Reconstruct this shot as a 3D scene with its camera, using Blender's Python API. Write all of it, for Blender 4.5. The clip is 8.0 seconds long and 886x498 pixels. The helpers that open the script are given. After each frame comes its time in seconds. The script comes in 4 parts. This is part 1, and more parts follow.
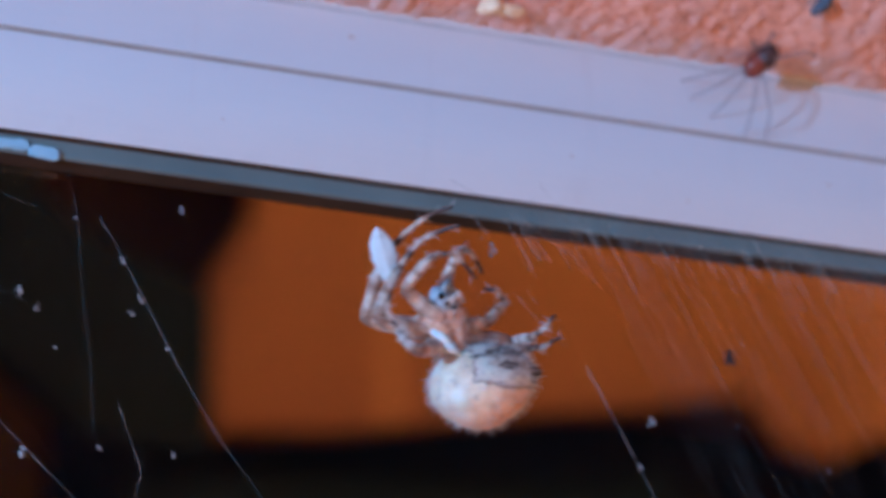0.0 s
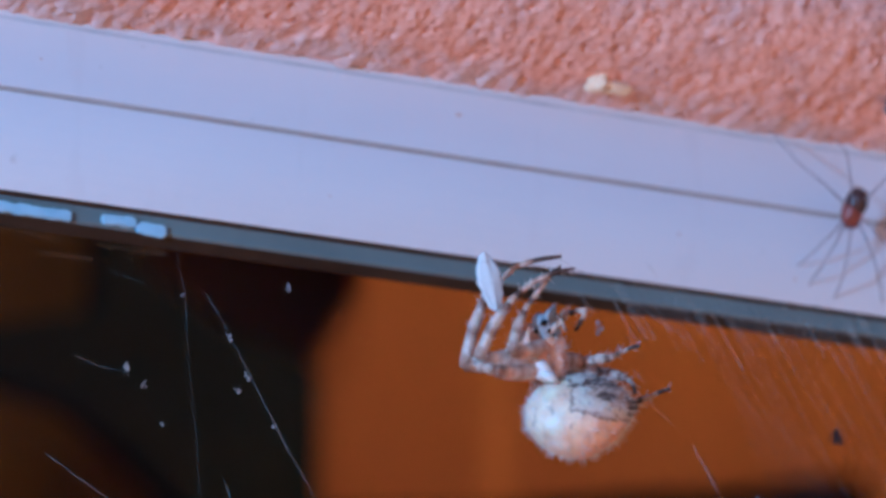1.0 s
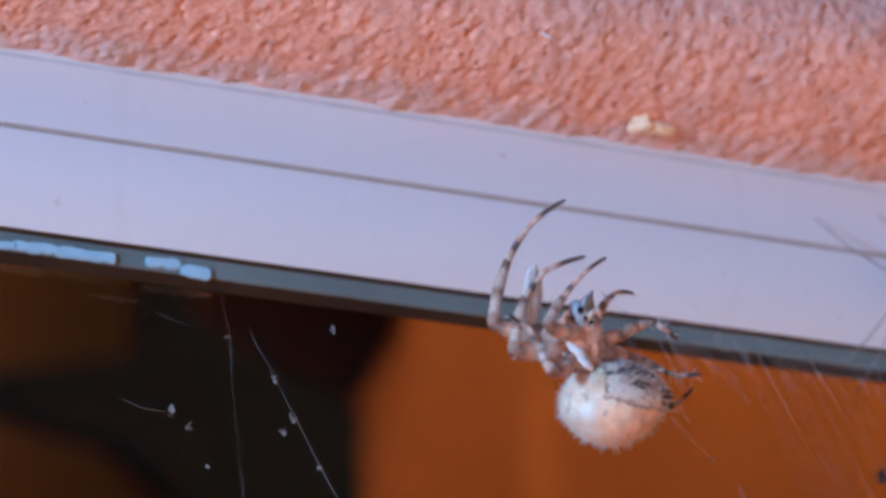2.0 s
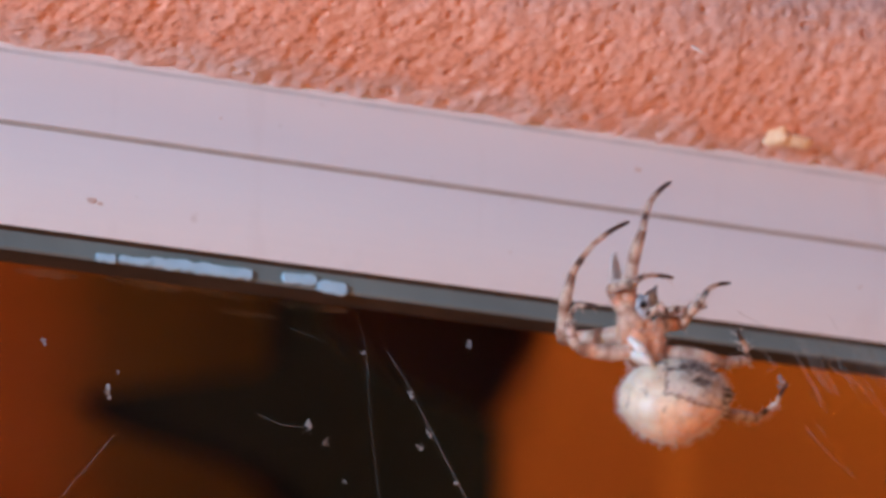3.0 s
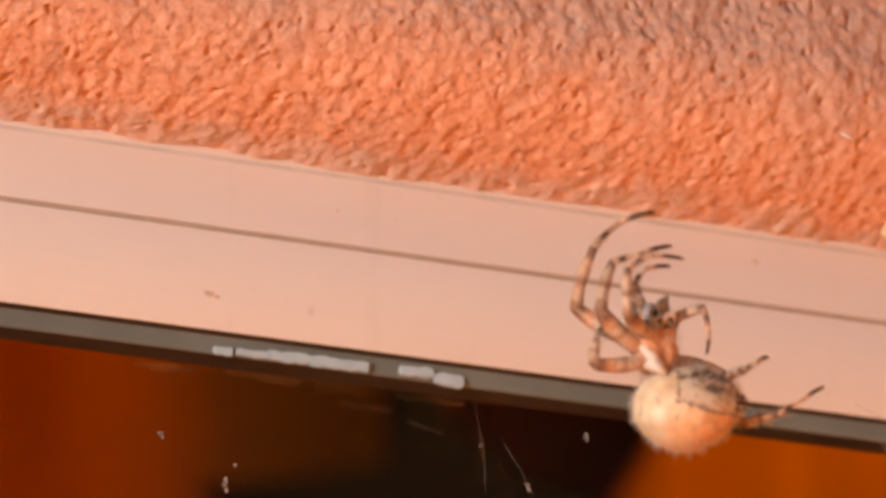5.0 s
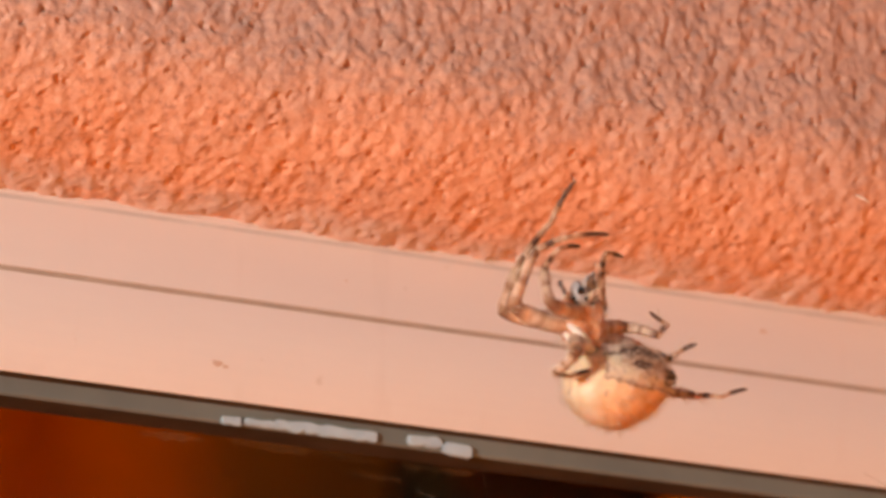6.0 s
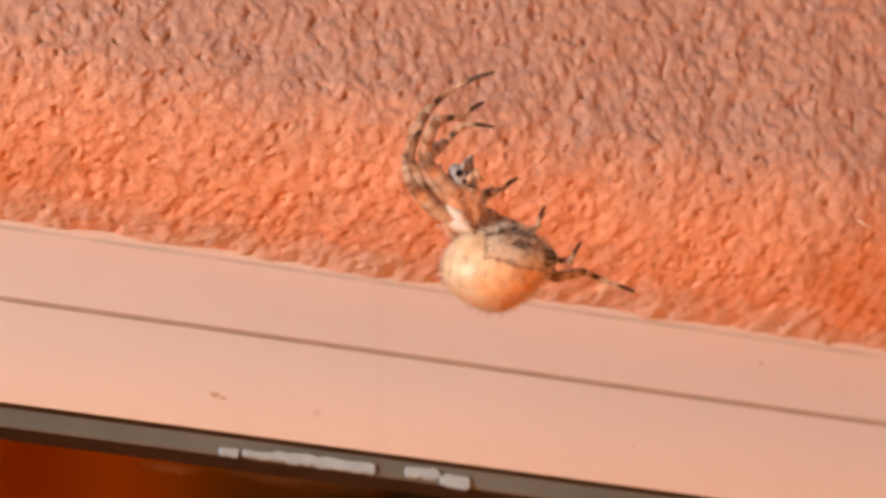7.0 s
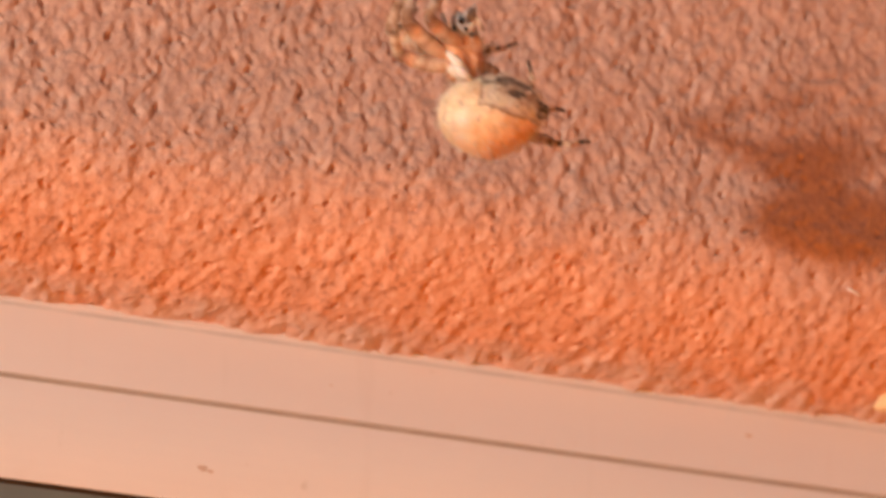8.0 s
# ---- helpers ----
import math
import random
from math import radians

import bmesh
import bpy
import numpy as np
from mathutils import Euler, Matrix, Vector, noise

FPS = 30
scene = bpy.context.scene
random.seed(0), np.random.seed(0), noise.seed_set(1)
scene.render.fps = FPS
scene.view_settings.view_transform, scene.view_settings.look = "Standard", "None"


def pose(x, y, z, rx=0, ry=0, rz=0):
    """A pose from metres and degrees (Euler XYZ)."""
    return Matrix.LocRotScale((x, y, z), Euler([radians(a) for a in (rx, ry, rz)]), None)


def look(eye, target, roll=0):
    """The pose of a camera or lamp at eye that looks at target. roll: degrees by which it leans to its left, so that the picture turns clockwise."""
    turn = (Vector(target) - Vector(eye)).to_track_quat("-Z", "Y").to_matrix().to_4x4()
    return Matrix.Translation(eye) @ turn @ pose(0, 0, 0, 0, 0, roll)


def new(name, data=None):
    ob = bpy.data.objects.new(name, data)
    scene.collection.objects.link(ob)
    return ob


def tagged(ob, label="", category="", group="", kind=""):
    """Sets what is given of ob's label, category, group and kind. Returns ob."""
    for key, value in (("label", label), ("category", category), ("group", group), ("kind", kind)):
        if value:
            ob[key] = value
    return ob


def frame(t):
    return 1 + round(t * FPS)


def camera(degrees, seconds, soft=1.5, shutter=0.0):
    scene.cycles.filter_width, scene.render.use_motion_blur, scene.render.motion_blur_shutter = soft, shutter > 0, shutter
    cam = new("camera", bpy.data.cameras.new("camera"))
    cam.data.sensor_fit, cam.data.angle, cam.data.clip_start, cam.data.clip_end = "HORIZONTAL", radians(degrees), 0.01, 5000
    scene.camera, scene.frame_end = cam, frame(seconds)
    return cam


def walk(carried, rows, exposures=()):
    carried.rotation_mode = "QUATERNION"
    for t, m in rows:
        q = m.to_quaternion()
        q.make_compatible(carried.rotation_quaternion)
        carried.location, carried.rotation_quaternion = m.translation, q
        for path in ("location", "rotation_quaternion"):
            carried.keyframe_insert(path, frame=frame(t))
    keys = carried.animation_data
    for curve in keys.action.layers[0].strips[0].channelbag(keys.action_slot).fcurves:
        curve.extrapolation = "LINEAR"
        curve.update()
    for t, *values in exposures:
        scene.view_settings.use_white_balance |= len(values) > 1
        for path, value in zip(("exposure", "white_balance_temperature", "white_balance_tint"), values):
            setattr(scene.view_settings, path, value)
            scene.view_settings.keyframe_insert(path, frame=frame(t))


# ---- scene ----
# A garden spider climbs its web across the head of a house window.
EYE = (-0.15063, -0.38967, 1.83278)
cam = camera(12.0, 8.0, soft=3.0, shutter=0.28)
cam.data.dof.use_dof = True
cam.data.dof.focus_distance = 0.420
cam.data.dof.aperture_fstop = 30.0
walk(cam, [
    (0.0, pose(*EYE, 108.9954, 1.1795, -25.5062)),
    (0.1, pose(*EYE, 109.2224, 1.0285, -25.1382)),
    (0.2, pose(*EYE, 109.3144, 0.9253, -24.9180)),
    (0.3, pose(*EYE, 109.4281, 0.8466, -24.7632)),
    (0.4, pose(*EYE, 109.5179, 0.7775, -24.6379)),
    (0.5, pose(*EYE, 109.6226, 0.7194, -24.5415)),
    (0.6, pose(*EYE, 109.7258, 0.6823, -24.4480)),
    (0.7, pose(*EYE, 109.8130, 0.6554, -24.3837)),
    (0.8, pose(*EYE, 109.9003, 0.6284, -24.3195)),
    (0.9, pose(*EYE, 109.9953, 0.5987, -24.2480)),
    (1.0, pose(*EYE, 110.0747, 0.5713, -24.1839)),
    (1.1, pose(*EYE, 110.1464, 0.5688, -24.1012)),
    (1.2, pose(*EYE, 110.2101, 0.5742, -24.0403)),
    (2.3, pose(*EYE, 110.7775, 0.5392, -23.1418)),
    (2.4, pose(*EYE, 110.8166, 0.5025, -22.9738)),
    (2.5, pose(*EYE, 110.8249, 0.4568, -22.7843)),
    (2.6, pose(*EYE, 110.8665, 0.3955, -22.5333)),
    (2.7, pose(*EYE, 110.8768, 0.3419, -22.3040)),
    (2.8, pose(*EYE, 110.8481, 0.2935, -22.0893)),
    (2.9, pose(*EYE, 110.8349, 0.2398, -21.8599)),
    (3.0, pose(*EYE, 110.8524, 0.2138, -21.7029)),
    (3.1, pose(*EYE, 110.8623, 0.1595, -21.5588)),
    (3.2, pose(*EYE, 110.8719, 0.1162, -21.4437)),
    (3.3, pose(*EYE, 110.9047, 0.0729, -21.3286)),
    (3.4, pose(*EYE, 110.9219, 0.0323, -21.2207)),
    (3.5, pose(*EYE, 110.9390, 0.0000, -21.1346)),
    (3.6, pose(*EYE, 110.9621, -0.0260, -21.0367)),
    (3.7, pose(*EYE, 110.9930, -0.0521, -20.9388)),
    (3.8, pose(*EYE, 111.0144, -0.0716, -20.8582)),
    (3.9, pose(*EYE, 111.0530, -0.0866, -20.7894)),
    (4.0, pose(*EYE, 111.1072, -0.1018, -20.7205)),
    (4.1, pose(*EYE, 111.1484, -0.1170, -20.6339)),
    (4.2, pose(*EYE, 111.2051, -0.1240, -20.5690)),
    (4.3, pose(*EYE, 111.2929, -0.1339, -20.4970)),
    (4.4, pose(*EYE, 111.3807, -0.1412, -20.4322)),
    (4.5, pose(*EYE, 111.4686, -0.1374, -20.3964)),
    (4.6, pose(*EYE, 111.5923, -0.1556, -20.3618)),
    (4.7, pose(*EYE, 111.7160, -0.1824, -20.3055)),
    (4.8, pose(*EYE, 111.8474, -0.2037, -20.2638)),
    (4.9, pose(*EYE, 111.9712, -0.2193, -20.2365)),
    (5.0, pose(*EYE, 112.1102, -0.2466, -20.1804)),
    (5.1, pose(*EYE, 112.2263, -0.2615, -20.1446)),
    (5.2, pose(*EYE, 112.3425, -0.2679, -20.1305)),
    (6.3, pose(*EYE, 113.2060, -0.2982, -20.0689)),
    (6.4, pose(*EYE, 113.2448, -0.2983, -20.0690)),
    (6.5, pose(*EYE, 113.2913, -0.2955, -20.0763)),
    (6.6, pose(*EYE, 113.3305, -0.3033, -20.0813)),
    (6.7, pose(*EYE, 113.3697, -0.3111, -20.0863)),
    (6.8, pose(*EYE, 113.4089, -0.3189, -20.0913)),
    (6.9, pose(*EYE, 113.4482, -0.3209, -20.1106)),
    (7.0, pose(*EYE, 113.4875, -0.3257, -20.1227)),
    (7.1, pose(*EYE, 113.5266, -0.3042, -20.1552)),
    (7.2, pose(*EYE, 113.5888, -0.2915, -20.1664)),
    (7.3, pose(*EYE, 113.6355, -0.2787, -20.1775)),
    (7.4, pose(*EYE, 113.6745, -0.2659, -20.1885)),
    (7.5, pose(*EYE, 113.7366, -0.2590, -20.1854)),
    (7.6, pose(*EYE, 113.8075, -0.2378, -20.2020)),
    (7.7, pose(*EYE, 113.9073, -0.2167, -20.2187)),
    (7.8, pose(*EYE, 114.0187, -0.1978, -20.2301)),
    (7.9, pose(*EYE, 114.2056, -0.1816, -20.2366)),
    (8.0, pose(*EYE, 114.4774, -0.1658, -20.2438)),
], exposures=[
    (0.0, 0.83, 3340, -14), (1.2, 0.86, 3260, -14), (2.5, 0.92, 3920, -14), (3.0, 0.92, 4420, -11), (3.3, 0.97, 5200, -7), (3.7, 1.01, 6350, -2), (4.3, 1.03, 7800, 2), (7.4, 1.02, 8180, 4.5), (8.0, 0.96, 8600, 5),
])

# ---- world, sun and lamps ----
world = bpy.data.worlds.new("sky")
scene.world = world
world.use_nodes = True
wt = world.node_tree
sky = wt.nodes.new("ShaderNodeTexSky")
sky.sky_type = "NISHITA"
sky.sun_disc = False
SUN_EL, SUN_AZ = radians(60), radians(-75)
sky.sun_elevation = SUN_EL
sky.sun_rotation = SUN_AZ
wt.links.new(sky.outputs["Color"], wt.nodes["Background"].inputs["Color"])
wt.nodes["Background"].inputs["Strength"].default_value = 0.024

sun = new("sun", bpy.data.lights.new("sun", "SUN"))
sun.data.energy = 3.8
sun.data.angle = radians(0.5)
sun.data.color = (1.0, 0.84, 0.56)
sun.matrix_world = look((math.sin(SUN_AZ) * math.cos(SUN_EL) * 20, math.cos(SUN_AZ) * math.cos(SUN_EL) * 20,
                         math.sin(SUN_EL) * 20), (0, 0, 0))

# unseen lamp, added to light the curtains behind the glass
room_light = new("room_light", bpy.data.lights.new("room_light", "POINT"))
room_light.data.energy = 1.38
room_light.data.color = (1.0, 0.62, 0.18)
room_light.data.shadow_soft_size = 0.03
room_light.location = (0.585, 0.42, 2.36)


# ---- materials ----
def nodes_of(name):
    m = bpy.data.materials.new(name)
    m.use_nodes = True
    return m, m.node_tree, m.node_tree.nodes["Principled BSDF"]


def noise_node(nt, scale, detail=4.0, rough=0.55, coord="Object", stretch=(1, 1, 1)):
    co = nt.nodes.new("ShaderNodeTexCoord")
    mp = nt.nodes.new("ShaderNodeMapping")
    mp.inputs["Scale"].default_value = stretch
    n = nt.nodes.new("ShaderNodeTexNoise")
    n.inputs["Scale"].default_value = scale
    n.inputs["Detail"].default_value = detail
    n.inputs["Roughness"].default_value = rough
    nt.links.new(co.outputs[coord], mp.inputs["Vector"])
    nt.links.new(mp.outputs["Vector"], n.inputs["Vector"])
    return n


def ramp_node(nt, src, stops, mode="LINEAR"):
    r = nt.nodes.new("ShaderNodeValToRGB")
    r.color_ramp.interpolation = mode
    els = r.color_ramp.elements
    while len(els) < len(stops):
        els.new(0.5)
    for e, (p, c) in zip(els, stops):
        e.position, e.color = p, (*c, 1)
    nt.links.new(src, r.inputs["Fac"])
    return r


def mix_node(nt, fac, a, b, mode="MIX"):
    m = nt.nodes.new("ShaderNodeMix")
    m.data_type, m.blend_type = "RGBA", mode
    for src, i in ((fac, 0), (a, 6), (b, 7)):
        if isinstance(src, (int, float)):
            m.inputs[i].default_value = src
        elif isinstance(src, tuple):
            m.inputs[i].default_value = (*src, 1)
        else:
            nt.links.new(src, m.inputs[i])
    return m.outputs[2]


def math_node(nt, op, *values):
    m = nt.nodes.new("ShaderNodeMath")
    m.operation = op
    for k, v in enumerate(values):
        if isinstance(v, (int, float)):
            m.inputs[k].default_value = v
        else:
            nt.links.new(v, m.inputs[k])
    return m.outputs[0]


def bump_node(nt, bsdf, height, strength, distance):
    b = nt.nodes.new("ShaderNodeBump")
    b.inputs["Strength"].default_value = strength
    b.inputs["Distance"].default_value = distance
    nt.links.new(height, b.inputs["Height"])
    nt.links.new(b.outputs["Normal"], bsdf.inputs["Normal"])


def plain(name, c1, c2, scale=60.0, rough=0.6, metal=0.0, bump=0.0, dist=0.0002, spec=0.5, sss=0.0):
    m, nt, b = nodes_of(name)
    n = noise_node(nt, scale, 6.0)
    r = ramp_node(nt, n.outputs["Fac"], [(0.3, c1), (0.7, c2)])
    nt.links.new(r.outputs["Color"], b.inputs["Base Color"])
    b.inputs["Roughness"].default_value = rough
    b.inputs["Metallic"].default_value = metal
    b.inputs["Specular IOR Level"].default_value = spec
    if sss:
        b.inputs["Subsurface Weight"].default_value = sss
        b.inputs["Subsurface Radius"].default_value = (1.0, 0.5, 0.3)
        b.inputs["Subsurface Scale"].default_value = 0.0012
    if bump:
        f = noise_node(nt, scale * 9, 5.0)
        bump_node(nt, b, f.outputs["Fac"], bump, dist)
    return m


def stucco_material():
    """Coarse terracotta render: grains of uneven tone under a thin patchy dust, the outer face's cooler light painted
    in grey, smeared with lime along its lower edge.
    """
    m, nt, b = nodes_of("stucco")
    co = nt.nodes.new("ShaderNodeTexCoord")
    sep = nt.nodes.new("ShaderNodeSeparateXYZ")
    nt.links.new(co.outputs["Object"], sep.inputs["Vector"])
    grain = noise_node(nt, 980, 4.0, 0.65, stretch=(1.1, 1, 0.85))
    base = ramp_node(nt, grain.outputs["Fac"], [(0.33, (0.56, 0.25, 0.165)), (0.45, (0.80, 0.405, 0.28)), (0.58, (0.86, 0.465, 0.325)), (0.72, (0.93, 0.62, 0.48))])
    # patchy dust
    grime = noise_node(nt, 150, 5.0, 0.65, stretch=(1.2, 1, 0.8))
    g = ramp_node(nt, grime.outputs["Fac"], [(0.46, (0, 0, 0)), (0.68, (0.32, 0.32, 0.32))])
    col = mix_node(nt, g.outputs["Color"], base.outputs["Color"], (0.47, 0.37, 0.36))
    # painted-in ragged grey: dust plus the outer face's cooler light, thinning in the reveal
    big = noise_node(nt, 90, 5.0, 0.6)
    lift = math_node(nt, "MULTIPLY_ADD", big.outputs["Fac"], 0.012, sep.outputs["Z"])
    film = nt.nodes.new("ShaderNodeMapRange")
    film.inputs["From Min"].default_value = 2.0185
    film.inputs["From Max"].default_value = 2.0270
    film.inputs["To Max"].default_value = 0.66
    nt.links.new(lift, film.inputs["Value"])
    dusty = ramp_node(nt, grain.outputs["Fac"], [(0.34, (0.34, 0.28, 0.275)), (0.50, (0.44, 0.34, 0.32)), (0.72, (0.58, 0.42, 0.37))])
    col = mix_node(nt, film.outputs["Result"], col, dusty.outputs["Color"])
    # lime smeared over the last millimetre
    ragged = noise_node(nt, 110, 5.0, 0.65, stretch=(1, 1, 1))
    low = math_node(nt, "MULTIPLY_ADD", ragged.outputs["Fac"], -0.003, sep.outputs["Z"])
    edge = nt.nodes.new("ShaderNodeMapRange")
    edge.inputs["From Min"].default_value = 2.0083
    edge.inputs["From Max"].default_value = 2.0073
    edge.inputs["To Max"].default_value = 0.6
    nt.links.new(low, edge.inputs["Value"])
    col = mix_node(nt, edge.outputs["Result"], col, (0.62, 0.55, 0.53))
    nt.links.new(col, b.inputs["Base Color"])
    b.inputs["Roughness"].default_value = 0.92
    b.inputs["Specular IOR Level"].default_value = 0.1
    fine = noise_node(nt, 2600, 3.0, 0.6)
    bump_node(nt, b, fine.outputs["Fac"], 0.35, 0.00015)
    return m


def frame_material():
    """White painted aluminium with faint smears and dust."""
    m, nt, b = nodes_of("white_paint")
    smear = noise_node(nt, 40, 5.0, 0.6, stretch=(0.25, 1, 1))
    r = ramp_node(nt, smear.outputs["Fac"], [(0.3, (0.66, 0.65, 0.68)), (0.7, (0.73, 0.72, 0.74))])
    dots = noise_node(nt, 420, 2.0, 0.5)
    d = ramp_node(nt, dots.outputs["Fac"], [(0.72, (0, 0, 0)), (0.80, (0.35, 0.35, 0.35))])
    col = mix_node(nt, d.outputs["Color"], r.outputs["Color"], (0.45, 0.40, 0.36))
    runs = noise_node(nt, 150, 3.0, 0.6, stretch=(1, 1, 0.10))
    w = ramp_node(nt, runs.outputs["Fac"], [(0.60, (0, 0, 0)), (0.78, (0.16, 0.16, 0.16))])
    col = mix_node(nt, w.outputs["Color"], col, (0.42, 0.36, 0.34))
    nt.links.new(col, b.inputs["Base Color"])
    b.inputs["Roughness"].default_value = 0.42
    fine = noise_node(nt, 1500, 3.0)
    bump_node(nt, b, fine.outputs["Fac"], 0.06, 0.0001)
    return m


def banded(name, stops):
    """Spider leg cuticle: pale and translucent with brown rings along the segment."""
    m, nt, b = nodes_of(name)
    co = nt.nodes.new("ShaderNodeTexCoord")
    sep = nt.nodes.new("ShaderNodeSeparateXYZ")
    nt.links.new(co.outputs["Generated"], sep.inputs["Vector"])
    wob = noise_node(nt, 700, 3.0)
    add = nt.nodes.new("ShaderNodeMath")
    add.operation = "MULTIPLY_ADD"
    nt.links.new(wob.outputs["Fac"], add.inputs[0])
    add.inputs[1].default_value = 0.12
    nt.links.new(sep.outputs["X"], add.inputs[2])
    r = ramp_node(nt, add.outputs[0], stops)
    speck = noise_node(nt, 1600, 4.0, 0.7)
    s = ramp_node(nt, speck.outputs["Fac"], [(0.35, (0.74, 0.66, 0.60)), (0.6, (1, 1, 1))])
    col = mix_node(nt, 1.0, r.outputs["Color"], s.outputs["Color"], "MULTIPLY")
    nt.links.new(col, b.inputs["Base Color"])
    b.inputs["Roughness"].default_value = 0.45
    b.inputs["Subsurface Weight"].default_value = 0.25
    b.inputs["Subsurface Radius"].default_value = (1.0, 0.5, 0.3)
    b.inputs["Subsurface Scale"].default_value = 0.0006
    b.inputs["Alpha"].default_value = 0.80
    return m


PALE, TAN, DARK = (0.78, 0.60, 0.48), (0.52, 0.325, 0.225), (0.085, 0.044, 0.030)


def abdomen_material():
    """Cream abdomen with a folium of dark dashes near the spinnerets, fine speckles and painted-in warm light."""
    m, nt, b = nodes_of("abdomen_skin")
    co = nt.nodes.new("ShaderNodeTexCoord")
    sep = nt.nodes.new("ShaderNodeSeparateXYZ")
    nt.links.new(co.outputs["Object"], sep.inputs["Vector"])
    soft = noise_node(nt, 330, 4.0, 0.6)
    # orange warm light from below, painted in ragged patches towards the spinnerets and belly
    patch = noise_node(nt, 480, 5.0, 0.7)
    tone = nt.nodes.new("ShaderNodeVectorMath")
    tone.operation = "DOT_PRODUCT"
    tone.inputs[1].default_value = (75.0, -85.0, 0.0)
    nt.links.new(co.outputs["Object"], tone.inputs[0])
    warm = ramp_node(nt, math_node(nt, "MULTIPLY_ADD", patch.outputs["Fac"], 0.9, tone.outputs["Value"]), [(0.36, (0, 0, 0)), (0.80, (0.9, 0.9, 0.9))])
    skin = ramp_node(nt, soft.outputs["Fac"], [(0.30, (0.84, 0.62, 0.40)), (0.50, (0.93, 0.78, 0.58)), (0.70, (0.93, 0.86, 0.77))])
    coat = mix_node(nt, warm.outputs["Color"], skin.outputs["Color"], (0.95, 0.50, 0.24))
    scal = nt.nodes.new("ShaderNodeTexVoronoi")
    scal.inputs["Scale"].default_value = 620
    nt.links.new(co.outputs["Object"], scal.inputs["Vector"])
    seam = ramp_node(nt, scal.outputs["Distance"], [(0.35, (1, 1, 1)), (0.75, (0.74, 0.60, 0.50))])
    lobed = mix_node(nt, 0.5, coat, seam.outputs["Color"], "MULTIPLY")
    # the folium: a grey-tan leaf with a brown rim over the upper rear of the back
    ragged = math_node(nt, "MULTIPLY_ADD", noise_node(nt, 700, 4.0, 0.7).outputs["Fac"], 0.0028, -0.0014)
    front = math_node(nt, "ADD", sep.outputs["X"], 0.0012)
    flank = math_node(nt, "MULTIPLY_ADD", sep.outputs["X"], 0.26, math_node(nt, "ADD", sep.outputs["Y"], -0.0004))
    inside = math_node(nt, "ADD", math_node(nt, "MINIMUM", front, flank), ragged)
    leaf = math_node(nt, "MULTIPLY_ADD", inside, 330.0, 0.4)
    pm = ramp_node(nt, leaf, [(0.37, (0, 0, 0)), (0.43, (0.95, 0.95, 0.95))])
    pc = ramp_node(nt, leaf, [(0.40, (0.17, 0.085, 0.058)), (0.47, (0.36, 0.21, 0.145)), (0.56, (0.74, 0.60, 0.46)), (0.84, (0.72, 0.62, 0.50)), (0.98, (0.48, 0.34, 0.25))])
    lobed = mix_node(nt, pm.outputs["Color"], lobed, pc.outputs["Color"])
    blot = noise_node(nt, 520, 3.0, 0.6, stretch=(0.7, 1.3, 1))
    # darker blotches grow towards the spinneret end and the upper flank
    bias = nt.nodes.new("ShaderNodeMath")
    bias.operation = "MULTIPLY_ADD"
    nt.links.new(sep.outputs["X"], bias.inputs[0])
    bias.inputs[1].default_value = 40.0
    nt.links.new(blot.outputs["Fac"], bias.inputs[2])
    bias2 = nt.nodes.new("ShaderNodeMath")
    bias2.operation = "MULTIPLY_ADD"
    nt.links.new(sep.outputs["Y"], bias2.inputs[0])
    bias2.inputs[1].default_value = 62.0
    nt.links.new(bias.outputs[0], bias2.inputs[2])
    dk = ramp_node(nt, bias2.outputs[0], [(0.705, (0, 0, 0)), (0.75, (0.88, 0.88, 0.88))])
    col = mix_node(nt, dk.outputs["Color"], lobed, (0.075, 0.042, 0.032))
    speck = noise_node(nt, 800, 2.0, 0.5, stretch=(1.6, 0.8, 1))
    sp = ramp_node(nt, speck.outputs["Fac"], [(0.63, (0, 0, 0)), (0.74, (0.55, 0.55, 0.55))])
    col = mix_node(nt, sp.outputs["Color"], col, (0.25, 0.14, 0.10))
    nt.links.new(col, b.inputs["Base Color"])
    b.inputs["Roughness"].default_value = 0.5
    b.inputs["Subsurface Weight"].default_value = 0.3
    b.inputs["Subsurface Radius"].default_value = (1.0, 0.45, 0.25)
    b.inputs["Subsurface Scale"].default_value = 0.001
    fine = noise_node(nt, 900, 5.0)
    bump_node(nt, b, fine.outputs["Fac"], 0.8, 0.0005)
    return m


def wing_material():
    """A white insect wing, half see-through, with finer folds and veins."""
    m, nt, b = nodes_of("insect_wing")
    vein = noise_node(nt, 1100, 3.0, 0.6, stretch=(0.15, 1.0, 1.0))
    c = ramp_node(nt, vein.outputs["Fac"], [(0.36, (0.52, 0.47, 0.44)), (0.46, (0.80, 0.75, 0.71)), (0.66, (0.88, 0.84, 0.80))])
    nt.links.new(c.outputs["Color"], b.inputs["Base Color"])
    a = ramp_node(nt, vein.outputs["Fac"], [(0.35, (0.92, 0.92, 0.92)), (0.60, (0.74, 0.74, 0.74))])
    nt.links.new(a.outputs["Color"], b.inputs["Alpha"])
    b.inputs["Roughness"].default_value = 0.4
    bump_node(nt, b, vein.outputs["Fac"], 0.3, 0.0002)
    return m


